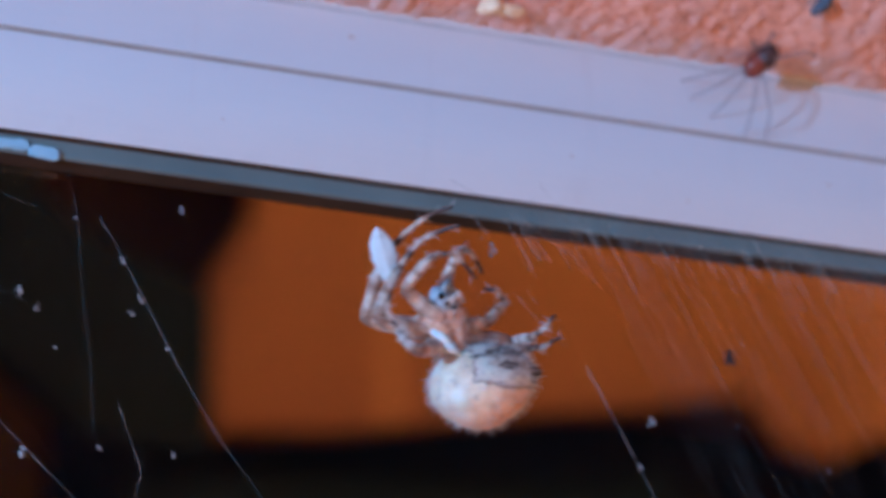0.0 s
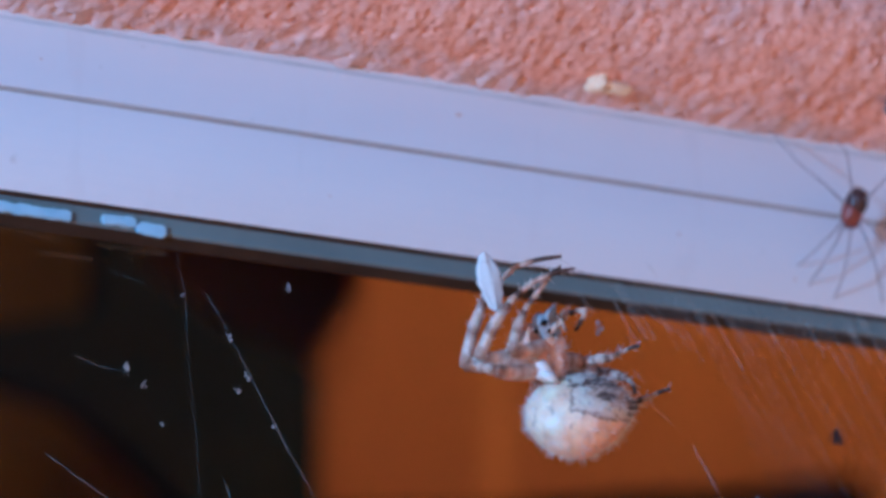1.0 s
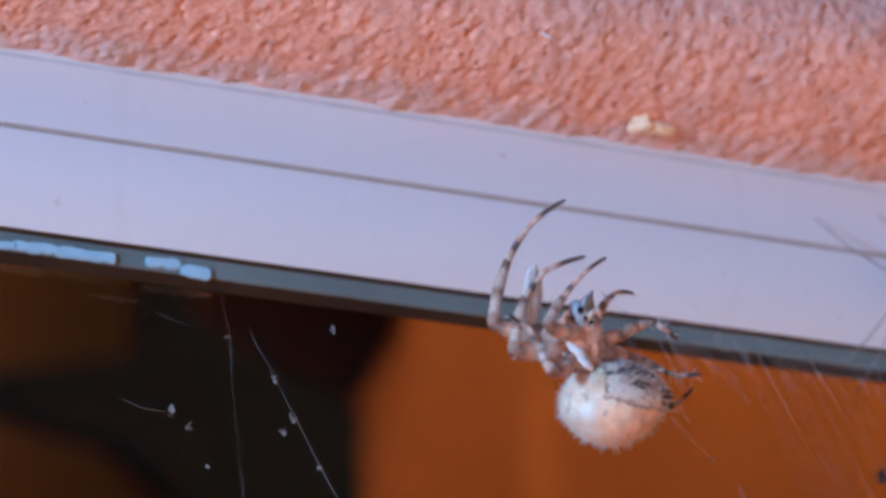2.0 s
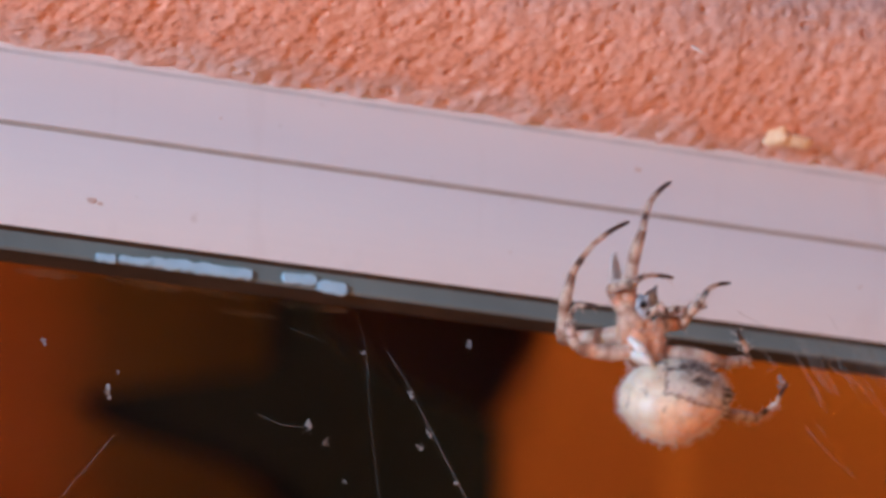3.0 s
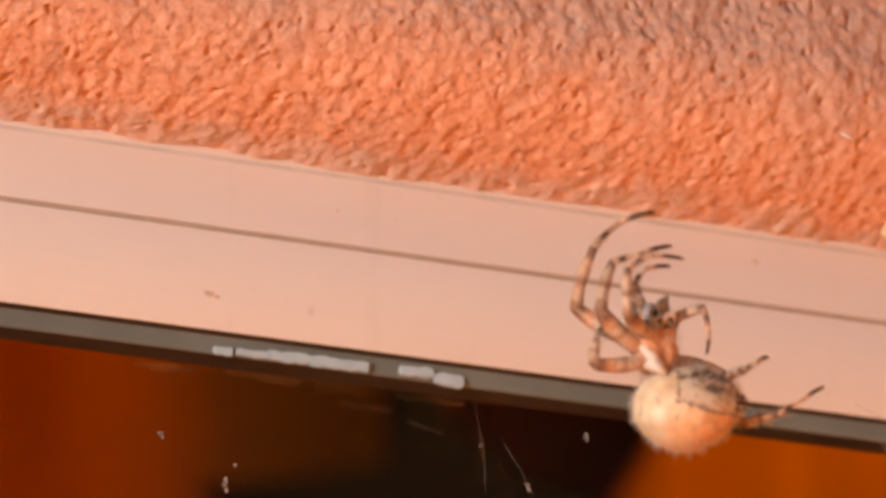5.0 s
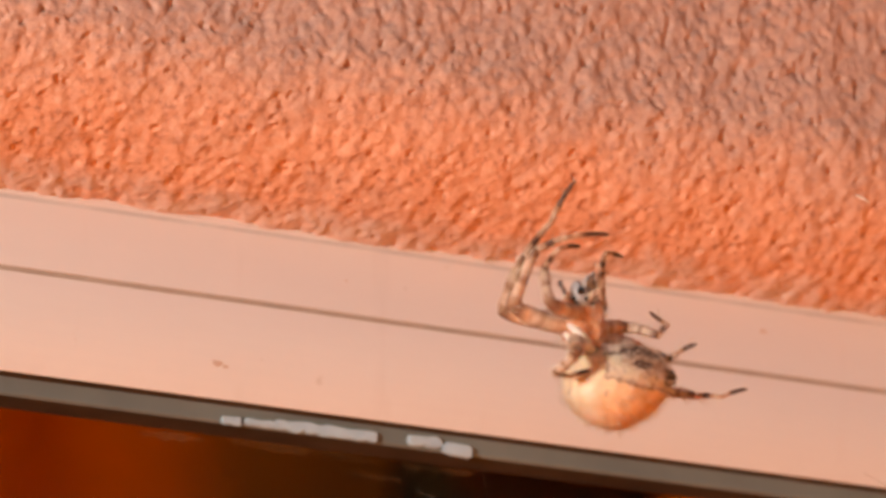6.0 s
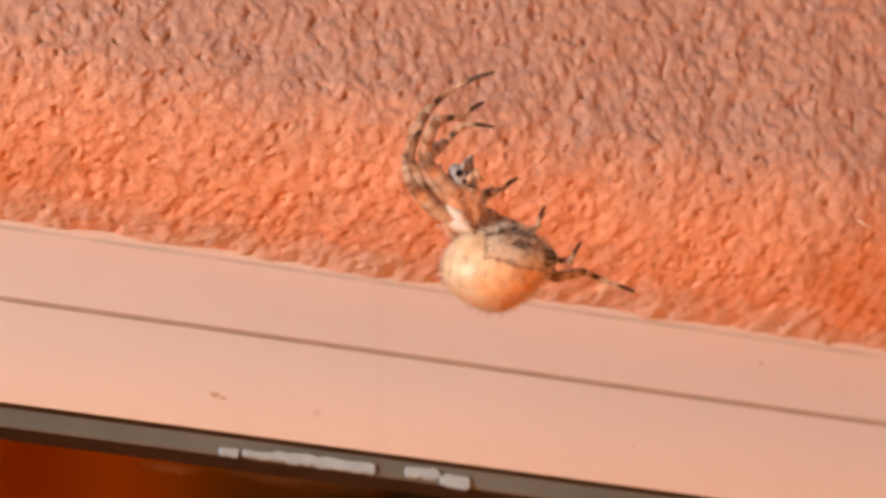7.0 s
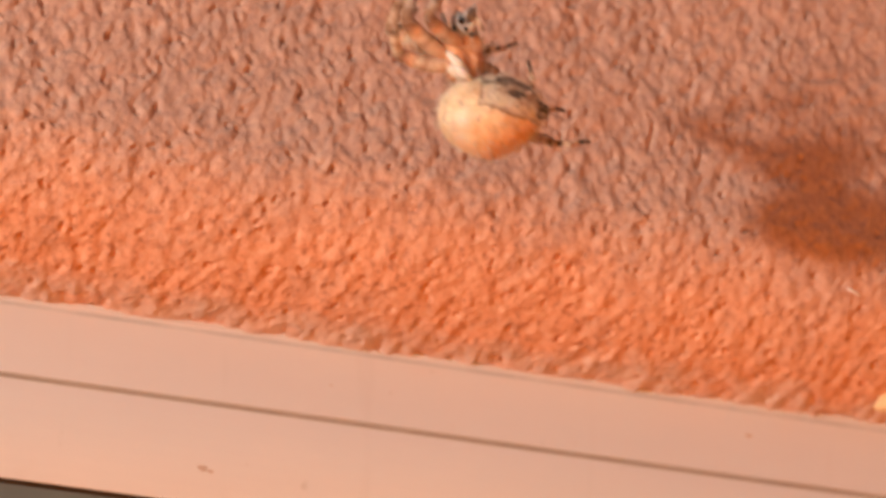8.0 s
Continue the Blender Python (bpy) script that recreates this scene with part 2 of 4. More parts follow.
def falloff_cloth_material():
    """Curtain cloth, rust through brown to umber: the room's light falloff put into its colour, with an uneven edge."""
    m, nt, b = nodes_of("falloff_cloth")
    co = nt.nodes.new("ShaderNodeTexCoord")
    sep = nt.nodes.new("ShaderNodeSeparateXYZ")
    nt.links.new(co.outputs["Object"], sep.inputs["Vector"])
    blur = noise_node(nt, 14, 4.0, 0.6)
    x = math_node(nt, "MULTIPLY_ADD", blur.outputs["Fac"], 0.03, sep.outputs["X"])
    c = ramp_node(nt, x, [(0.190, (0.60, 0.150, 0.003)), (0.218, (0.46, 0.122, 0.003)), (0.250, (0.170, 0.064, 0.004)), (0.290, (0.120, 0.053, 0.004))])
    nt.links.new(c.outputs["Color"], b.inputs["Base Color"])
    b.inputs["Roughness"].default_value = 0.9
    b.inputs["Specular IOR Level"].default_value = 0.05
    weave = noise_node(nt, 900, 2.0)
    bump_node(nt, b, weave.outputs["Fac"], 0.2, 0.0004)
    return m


def glass_material():
    m, nt, b = nodes_of("window_glass")
    b.inputs["Base Color"].default_value = (0.95, 0.93, 0.90, 1)
    # streaky haze mixed into the glass, added to lift the dark room behind it
    dust = noise_node(nt, 45, 5.0, 0.65, stretch=(0.5, 1, 1.6))
    film = ramp_node(nt, dust.outputs["Fac"], [(0.35, (0.9998, 0.9998, 0.9998)), (0.68, (0.9985, 0.9985, 0.9985))])
    nt.links.new(film.outputs["Color"], b.inputs["Transmission Weight"])
    b.inputs["Roughness"].default_value = 0.0
    b.inputs["IOR"].default_value = 1.06
    return m


def silk_material(name, alpha):
    m, nt, b = nodes_of(name)
    n = noise_node(nt, 500, 3.0)
    r = ramp_node(nt, n.outputs["Fac"], [(0.3, (0.58, 0.50, 0.43)), (0.7, (0.88, 0.79, 0.70))])
    nt.links.new(r.outputs["Color"], b.inputs["Base Color"])
    b.inputs["Roughness"].default_value = 0.35
    b.inputs["Alpha"].default_value = alpha
    return m


M_STUCCO = stucco_material()
M_FRAME = frame_material()
M_BROWNBLACK = plain("brown_black", (0.055, 0.036, 0.020), (0.09, 0.058, 0.034), 200, 0.8, spec=0.2)
M_BEAD = plain("grey_bead", (0.13, 0.155, 0.155), (0.18, 0.21, 0.205), 90, 0.5)
M_LINE = plain("grey_sealant", (0.46, 0.47, 0.50), (0.58, 0.59, 0.62), 150, 0.7)
M_GROOVE = plain("tan_groove", (0.36, 0.30, 0.26), (0.46, 0.39, 0.34), 200, 0.8, spec=0.2)
M_UNDERSIDE = plain("dark_underside", (0.050, 0.038, 0.030), (0.085, 0.064, 0.050), 120, 0.7, spec=0.2)
M_SEALANT = plain("dried_sealant", (0.38, 0.53, 0.65), (0.50, 0.65, 0.76), 400, 0.5, bump=0.3)
M_GLASS = glass_material()
M_GROUND = plain("bounce_ground", (0.42, 0.130, 0.024), (0.52, 0.165, 0.034), 3, 0.9, bump=0.3, dist=0.01)
M_WALL = plain("inner_plaster", (0.38, 0.11, 0.018), (0.46, 0.135, 0.022), 8, 0.9)
M_ORANGE = plain("orange_fabric", (0.55, 0.158, 0.0), (0.63, 0.185, 0.0), 20, 0.9, spec=0.05)
M_FALLOFF = falloff_cloth_material()
M_BLACK = plain("near_black", (0.011, 0.010, 0.009), (0.019, 0.017, 0.015), 30, 0.8, spec=0.1)
M_CHIP = plain("pale_mortar", (0.84, 0.58, 0.32), (0.95, 0.76, 0.50), 500, 0.9, bump=0.5)
M_SLATE = plain("slate", (0.045, 0.055, 0.075), (0.13, 0.15, 0.19), 700, 0.7, bump=0.5)
M_SILK = silk_material("silk", 0.18)
M_FAINT = silk_material("fine_silk", 0.15)
M_TUFT = plain("silk_debris", (0.19, 0.165, 0.145), (0.45, 0.40, 0.37), 900, 0.8, bump=0.6)
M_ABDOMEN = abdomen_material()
M_CARAPACE = plain("carapace", (0.50, 0.21, 0.11), (0.86, 0.50, 0.31), 900, 0.4, bump=0.3, sss=0.25)
M_STERNUM = plain("pale_plate", (0.72, 0.64, 0.58), (0.85, 0.79, 0.75), 500, 0.3, sss=0.2)
M_COXA = plain("salmon_cuticle", (0.52, 0.22, 0.12), (0.86, 0.54, 0.37), 800, 0.35, bump=0.4, sss=0.25)
M_FACE = plain("grey_face", (0.16, 0.18, 0.22), (0.62, 0.64, 0.67), 1300, 0.3, bump=0.4)
M_EYE = plain("black_eye", (0.004, 0.004, 0.006), (0.01, 0.01, 0.015), 100, 0.08, spec=0.8)
SALMON = (0.84, 0.44, 0.26)
M_FEMUR = banded("femur_skin", [(0.0, SALMON), (0.40, PALE), (0.55, TAN), (0.66, PALE), (0.80, SALMON), (0.94, (0.34, 0.17, 0.10))])
M_TIBIA = banded("tibia_skin", [(0.05, (0.36, 0.20, 0.13)), (0.18, TAN), (0.30, PALE), (0.46, PALE), (0.55, (0.36, 0.20, 0.135)), (0.68, PALE), (0.82, PALE), (0.95, (0.25, 0.135, 0.09))])
M_METATARSUS = banded("metatarsus_skin", [(0.10, PALE), (0.36, TAN), (0.44, DARK), (0.60, DARK), (0.68, TAN), (0.90, PALE)])
M_TARSUS = banded("tarsus_skin", [(0.10, TAN), (0.24, PALE), (0.40, TAN), (0.52, DARK), (1.0, DARK)])
M_WING = wing_material()
M_FLAKE = plain("white_silk", (0.90, 0.88, 0.86), (0.95, 0.94, 0.93), 600, 0.3)
M_HAIR = plain("pale_hair", (0.68, 0.58, 0.49), (0.88, 0.80, 0.72), 300, 0.4)
M_RED = plain("red_brown_skin", (0.15, 0.030, 0.016), (0.24, 0.05, 0.026), 900, 0.4)
M_BUGDARK = plain("dark_skin", (0.012, 0.010, 0.012), (0.03, 0.024, 0.024), 900, 0.4)
M_BUGBROWN = plain("dark_brown_skin", (0.030, 0.013, 0.012), (0.075, 0.032, 0.026), 900, 0.45)
M_BUGLEG = plain("leg_grey", (0.20, 0.17, 0.18), (0.30, 0.26, 0.26), 900, 0.6)
def film_material():
    """Patchy, half-transparent brown dirt."""
    m, nt, b = nodes_of("dirt_film")
    n = noise_node(nt, 500, 5.0, 0.65, stretch=(0.5, 1, 1))
    c = ramp_node(nt, n.outputs["Fac"], [(0.3, (0.16, 0.075, 0.035)), (0.7, (0.34, 0.17, 0.08))])
    nt.links.new(c.outputs["Color"], b.inputs["Base Color"])
    a = ramp_node(nt, n.outputs["Fac"], [(0.38, (0.01, 0.01, 0.01)), (0.70, (0.15, 0.15, 0.15))])
    nt.links.new(a.outputs["Color"], b.inputs["Alpha"])
    b.inputs["Roughness"].default_value = 0.8
    b.inputs["Specular IOR Level"].default_value = 0.1
    return m


M_FILM = film_material()
M_SPECK = plain("dirt", (0.54, 0.43, 0.38), (0.63, 0.53, 0.49), 900, 0.8)
M_BULB = bpy.data.materials.new("lit_bulb")
M_BULB.use_nodes = True
M_BULB.node_tree.nodes["Principled BSDF"].inputs["Emission Color"].default_value = (1, 0.62, 0.3, 1)
M_BULB.node_tree.nodes["Principled BSDF"].inputs["Emission Strength"].default_value = 4.0

M_GLOBE = bpy.data.materials.new("lit_globe")
M_GLOBE.use_nodes = True
M_GLOBE.node_tree.nodes["Principled BSDF"].inputs["Emission Color"].default_value = (0.85, 0.83, 0.89, 1)
M_GLOBE.node_tree.nodes["Principled BSDF"].inputs["Emission Strength"].default_value = 780.0


# ---- mesh helpers ----
def mesh_object(name, bm, material, smooth=True):
    me = bpy.data.meshes.new(name)
    bm.normal_update()
    bm.to_mesh(me)
    bm.free()
    me.materials.append(material)
    if smooth:
        for p in me.polygons:
            p.use_smooth = True
    return new(name, me)


def part(name, bm, material, parent, label="", smooth=True):
    ob = mesh_object(name, bm, material, smooth)
    ob.parent = parent
    if label:
        tagged(ob, label)
    return ob


def empty(name, m=None):
    ob = new(name)
    ob.empty_display_size = 0.01
    if m is not None:
        ob.matrix_world = m
    return ob


def box_bm(x0, x1, y0, y1, z0, z1, bevel=0.0):
    bm = bmesh.new()
    bmesh.ops.create_cube(bm, size=1)
    for v in bm.verts:
        v.co = ((x0 + x1) / 2 + v.co.x * (x1 - x0), (y0 + y1) / 2 + v.co.y * (y1 - y0), (z0 + z1) / 2 + v.co.z * (z1 - z0))
    if bevel:
        bmesh.ops.bevel(bm, geom=bm.edges[:], offset=bevel, segments=2, affect="EDGES")
    return bm


def extrude_profile(points, x0, x1, z_off=2.0, scale=0.001):
    """A closed profile in (y, z) millimetres drawn out along x."""
    bm = bmesh.new()
    rings = []
    for x in (x0, x1):
        rings.append([bm.verts.new((x, y * scale, z_off + z * scale)) for y, z in points])
    k = len(points)
    for i in range(k):
        j = (i + 1) % k
        bm.faces.new((rings[0][i], rings[1][i], rings[1][j], rings[0][j]))
    bm.faces.new(rings[0])
    bm.faces.new(rings[1][::-1])
    bmesh.ops.recalc_face_normals(bm, faces=bm.faces[:])
    return bm


def prism_bm(points, y0, y1, bevel=0.002):
    """A polygon in (x, z) millimetres, z from the window's head line, drawn out along y."""
    bm = bmesh.new()
    a = [bm.verts.new((x * 0.001, y0, 2.0 + z * 0.001)) for x, z in points]
    f = bm.faces.new(a)
    r = bmesh.ops.extrude_face_region(bm, geom=[f])
    bmesh.ops.translate(bm, verts=[v for v in r["geom"] if isinstance(v, bmesh.types.BMVert)], vec=(0, y1 - y0, 0))
    bmesh.ops.recalc_face_normals(bm, faces=bm.faces[:])
    if bevel:
        bmesh.ops.bevel(bm, geom=bm.edges[:], offset=bevel, segments=2, affect="EDGES")
    return bm


def pleat(bm, wave, depth):
    """Soft hanging folds across a thin upright panel."""
    x0, x1 = min(v.co.x for v in bm.verts), max(v.co.x for v in bm.verts)
    for i in range(1, int((x1 - x0) / 0.008)):
        bmesh.ops.bisect_plane(bm, geom=bm.verts[:] + bm.edges[:] + bm.faces[:], plane_co=(x0 + i * 0.008, 0, 0), plane_no=(1, 0, 0))
    for v in bm.verts:
        v.co.y += depth * math.sin(6.2832 * v.co.x / wave + 1.4 * math.sin(v.co.x * 23))
    return bm


def blob_bm(radii, centre=(0, 0, 0), seg=24, rings=14, rough=0.0, freq=400.0, seed=0.0, turn=0.0):
    bm = bmesh.new()
    bmesh.ops.create_uvsphere(bm, u_segments=seg, v_segments=rings, radius=1)
    q = Matrix.Rotation(radians(turn), 3, "Z")
    for v in bm.verts:
        n = v.co.copy()
        p = Vector((n.x * radii[0], n.y * radii[1], n.z * radii[2]))
        if rough:
            p *= 1 + rough * noise.noise(p * freq + Vector((seed, seed * 2, seed * 3)))
        v.co = q @ p + Vector(centre)
    return bm


def add_tube(bm, pts, radii, sides=6):
    """A tapered tube through the points, added to bm."""
    prev = None
    for i, p in enumerate(pts):
        p = Vector(p)
        a = Vector(pts[max(i - 1, 0)])
        b = Vector(pts[min(i + 1, len(pts) - 1)])
        t = (b - a).normalized()
        s = t.cross(Vector((0.13, 0.31, 0.94)))
        s = s.normalized() if s.length > 1e-6 else Vector((1, 0, 0))
        u = t.cross(s)
        ring = [bm.verts.new(p + (s * math.cos(6.2832 * k / sides) + u * math.sin(6.2832 * k / sides)) * radii[i]) for k in range(sides)]
        if prev:
            for k in range(sides):
                bm.faces.new((prev[k], prev[(k + 1) % sides], ring[(k + 1) % sides], ring[k]))
        else:
            bm.faces.new(ring[::-1])
        prev = ring
    bm.faces.new(prev)


def add_hair(bm, p, d, length, r):
    s = d.cross(Vector((0.3, 0.5, 0.8))).normalized()
    u = d.cross(s)
    base = [bm.verts.new(p + (s * math.cos(a) + u * math.sin(a)) * r) for a in (0, 2.094, 4.189)]
    tip = bm.verts.new(p + d * length)
    for k in range(3):
        bm.faces.new((base[k], base[(k + 1) % 3], tip))


# ---- the large structure ----
def smooth_field(rng, rows, cols, step, wave, spread=0.7):
    """Band-limited noise of one wavelength on a grid, mean 0 and deviation 1."""
    f = np.fft.rfft2(rng.standard_normal((rows, cols)))
    ky = np.fft.fftfreq(rows, step)[:, None]
    kx = np.fft.rfftfreq(cols, step)[None, :]
    k = np.hypot(ky * 1.3, kx) * wave
    f *= np.exp(-((k - 1) / spread) ** 2)
    g = np.fft.irfft2(f, s=(rows, cols))
    return (g - g.mean()) / g.std()


REVEAL_Y, REVEAL_Z, DEPTH, RISE = 1.5, 9.0, 19.5, 13.3


def reveal(s):
    """The rounded reveal above the window, s millimetres along it: place and outward normal in (y, z)."""
    arc = 25.8
    if s < arc:
        a = s / arc * math.pi / 2
        y, z = REVEAL_Y - DEPTH * math.sin(a), REVEAL_Z + RISE * (1 - math.cos(a))
        ny, nz = -RISE * math.sin(a), -DEPTH * math.cos(a)
        k = math.hypot(ny, nz)
        return y, z, ny / k, nz / k
    return REVEAL_Y - DEPTH, REVEAL_Z + RISE + (s - arc), -1.0, 0.0


def stucco_face():
    step, x0, x1, length = 0.22, -76.0, 116.0, 76.0
    cols, rows = int((x1 - x0) / step) + 1, int(length / step) + 1
    rng = np.random.default_rng(7)
    h = np.zeros((rows, cols))
    for k in range(30000):
        r = rng.uniform(0.36, 0.74)
        cr, cc = rng.integers(0, rows), rng.integers(0, cols)
        tall = min(1.0, max(0.0, cr * step - 12.0) / 16.0)
        ry, rx = r * rng.uniform(0.85, 1.15 + 0.45 * tall), r * rng.uniform(0.8, 1.05 - 0.1 * tall)
        lean = rng.uniform(-0.35, 0.35)
        nr, nc = int(ry * 1.1 / step) + 2, int((rx + abs(lean) * ry) / step) + 2
        r0, r1, c0, c1 = max(cr - nr, 0), min(cr + nr + 1, rows), max(cc - nc, 0), min(cc + nc + 1, cols)
        dy = (np.arange(r0, r1) - cr)[:, None] * step
        dx = (np.arange(c0, c1) - cc)[None, :] * step - lean * dy
        top = rng.uniform(0.12, 0.42) * (0.58 + 0.42 * tall)
        bump = top * np.sqrt(np.clip(1 - (dx / rx) ** 2 - (dy / ry) ** 2, 0, 1))
        h[r0:r1, c0:c1] = np.maximum(h[r0:r1, c0:c1], bump)
    # pits where grains broke out
    for k in range(3600):
        ry, rx = rng.uniform(0.28, 0.58), rng.uniform(0.24, 0.42)
        cr, cc = rng.integers(4, rows - 5), rng.integers(4, cols - 5)
        dy = (np.arange(cr - 4, cr + 5) - cr)[:, None] * step
        dx = (np.arange(cc - 4, cc + 5) - cc)[None, :] * step - rng.uniform(-0.6, 0.9) * dy
        h[cr - 4:cr + 5, cc - 4:cc + 5] -= rng.choice((0.14, 0.2, 0.3, 0.5, 0.8)) * np.clip(1 - (dx / rx) ** 2 - (dy / ry) ** 2, 0, 1)
    # short cracks in the outer face
    for cx, cz, ry, rx, lean in ((9.5, 30.0, 2.3, 0.34, 0.2), (8.0, 21.4, 2.0, 0.32, -0.9), (11.8, 32.2, 1.2, 0.3, 0.1), (31.5, 26.8, 1.6, 0.34, 0.1),
                                 (24.6, 27.7, 1.4, 0.36, -0.1), (15.0, 27.8, 1.3, 0.3, 0.2), (16.0, 18.6, 1.2, 0.3, 0.3)):
        dy = (np.arange(rows) * step)[:, None] - (25.8 + cz - REVEAL_Z - RISE)
        dx = (x0 + np.arange(cols) * step)[None, :] - cx - lean * dy
        h -= 0.6 * np.clip(1 - (dx / rx) ** 2 - (dy / ry) ** 2, 0, 1)
    h = h * 0.74 + 0.012 * smooth_field(rng, rows, cols, step, 0.9)
    h += 0.06 * smooth_field(rng, rows, cols, step, 3.2) + 0.06 * smooth_field(rng, rows, cols, step, 9.0) + 0.12 * smooth_field(rng, rows, cols, step, 30.0)
    wander = smooth_field(rng, 3, cols, step, 14.0)[0] * 0.11 + smooth_field(rng, 3, cols, step, 4.0)[1] * 0.08 + np.minimum(0, smooth_field(rng, 3, cols, step, 1.7)[1]) * -0.14
    co = np.zeros((rows, cols, 3))
    xs = x0 + np.arange(cols) * step
    for r in range(rows):
        y, z, ny, nz = reveal(r * step)
        fade = min(1.0, 0.6 + r * step / 3.0)
        low = wander * max(0.0, 1 - r * step / 4.0)
        co[r, :, 0] = xs
        co[r, :, 1] = y + ny * h[r] * fade
        co[r, :, 2] = z + nz * h[r] * fade + low
    co *= 0.001
    co[:, :, 2] += 2.0
    idx = np.arange(rows * cols).reshape(rows, cols)
    quads = np.stack([idx[:-1, :-1], idx[:-1, 1:], idx[1:, 1:], idx[1:, :-1]], -1).reshape(-1, 4)
    me = bpy.data.meshes.new("wall_render")
    me.from_pydata(co.reshape(-1, 3).tolist(), [], quads.tolist())
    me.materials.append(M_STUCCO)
    for p in me.polygons:
        p.use_smooth = True
    return tagged(new("wall_render", me), "coarse terracotta stucco rounding into the window reveal", "wall", kind="structure")


def house():
    stucco_face()
    prof = [reveal(s)[:2] for s in [i * 2.0 for i in range(14)]] + [(-18.0, 75.0), (8.0, 75.0), (8.0, 9.3)]
    for n, (a, b) in enumerate(((-0.6, -0.076), (0.116, 0.6))):
        ob = mesh_object("wall_lintel_%d" % (n + 1), extrude_profile(prof, a, b), M_STUCCO)
        tagged(ob, "terracotta stucco lintel over the window", "wall", kind="structure")
    for nm, b in (("wall_above", (-3, 3, -0.018, 0.12, 2.0752, 2.75)), ("wall_left", (-3, -0.6, -0.018, 0.12, 0, 2.0752)),
                  ("wall_right", (0.6, 3, -0.018, 0.12, 0, 2.0752)), ("wall_below", (-0.6, 0.6, -0.018, 0.12, 0, 0.98)),
                  ("wall_backing", (-0.6, 0.6, 0.0165, 0.05, 2.0155, 2.0748))):
        tagged(mesh_object(nm, box_bm(*b), M_STUCCO, False), "terracotta stucco house wall", "wall", kind="structure")
    for nm, b in (("wall_room_back", (-0.9, 0.9, 1.2, 1.25, 0, 2.7)), ("wall_room_left", (-0.95, -0.9, 0.1205, 1.25, 0, 2.7)),
                  ("wall_room_right", (0.9, 0.95, 0.1205, 1.25, 0, 2.7)), ("floor", (-0.9, 0.9, 0.1205, 1.2, 0.01, 0.04))):
        tagged(mesh_object(nm, box_bm(*b), M_WALL, False), "dark brown plaster of the dim room", "wall", kind="structure")
    tagged(mesh_object("ceiling", box_bm(-0.95, 0.95, 0.1205, 1.25, 2.7, 2.75), M_WALL, False), "dark ceiling of the dim room", "ceiling", kind="structure")
    # never in view; its orange colour is chosen for the light it bounces up
    g = bmesh.new()
    bmesh.ops.create_grid(g, x_segments=12, y_segments=12, size=400)
    tagged(mesh_object("ground", g, M_GROUND, False), "unseen sunlit ground before the house, coloured to bounce orange light", "ground", kind="structure")


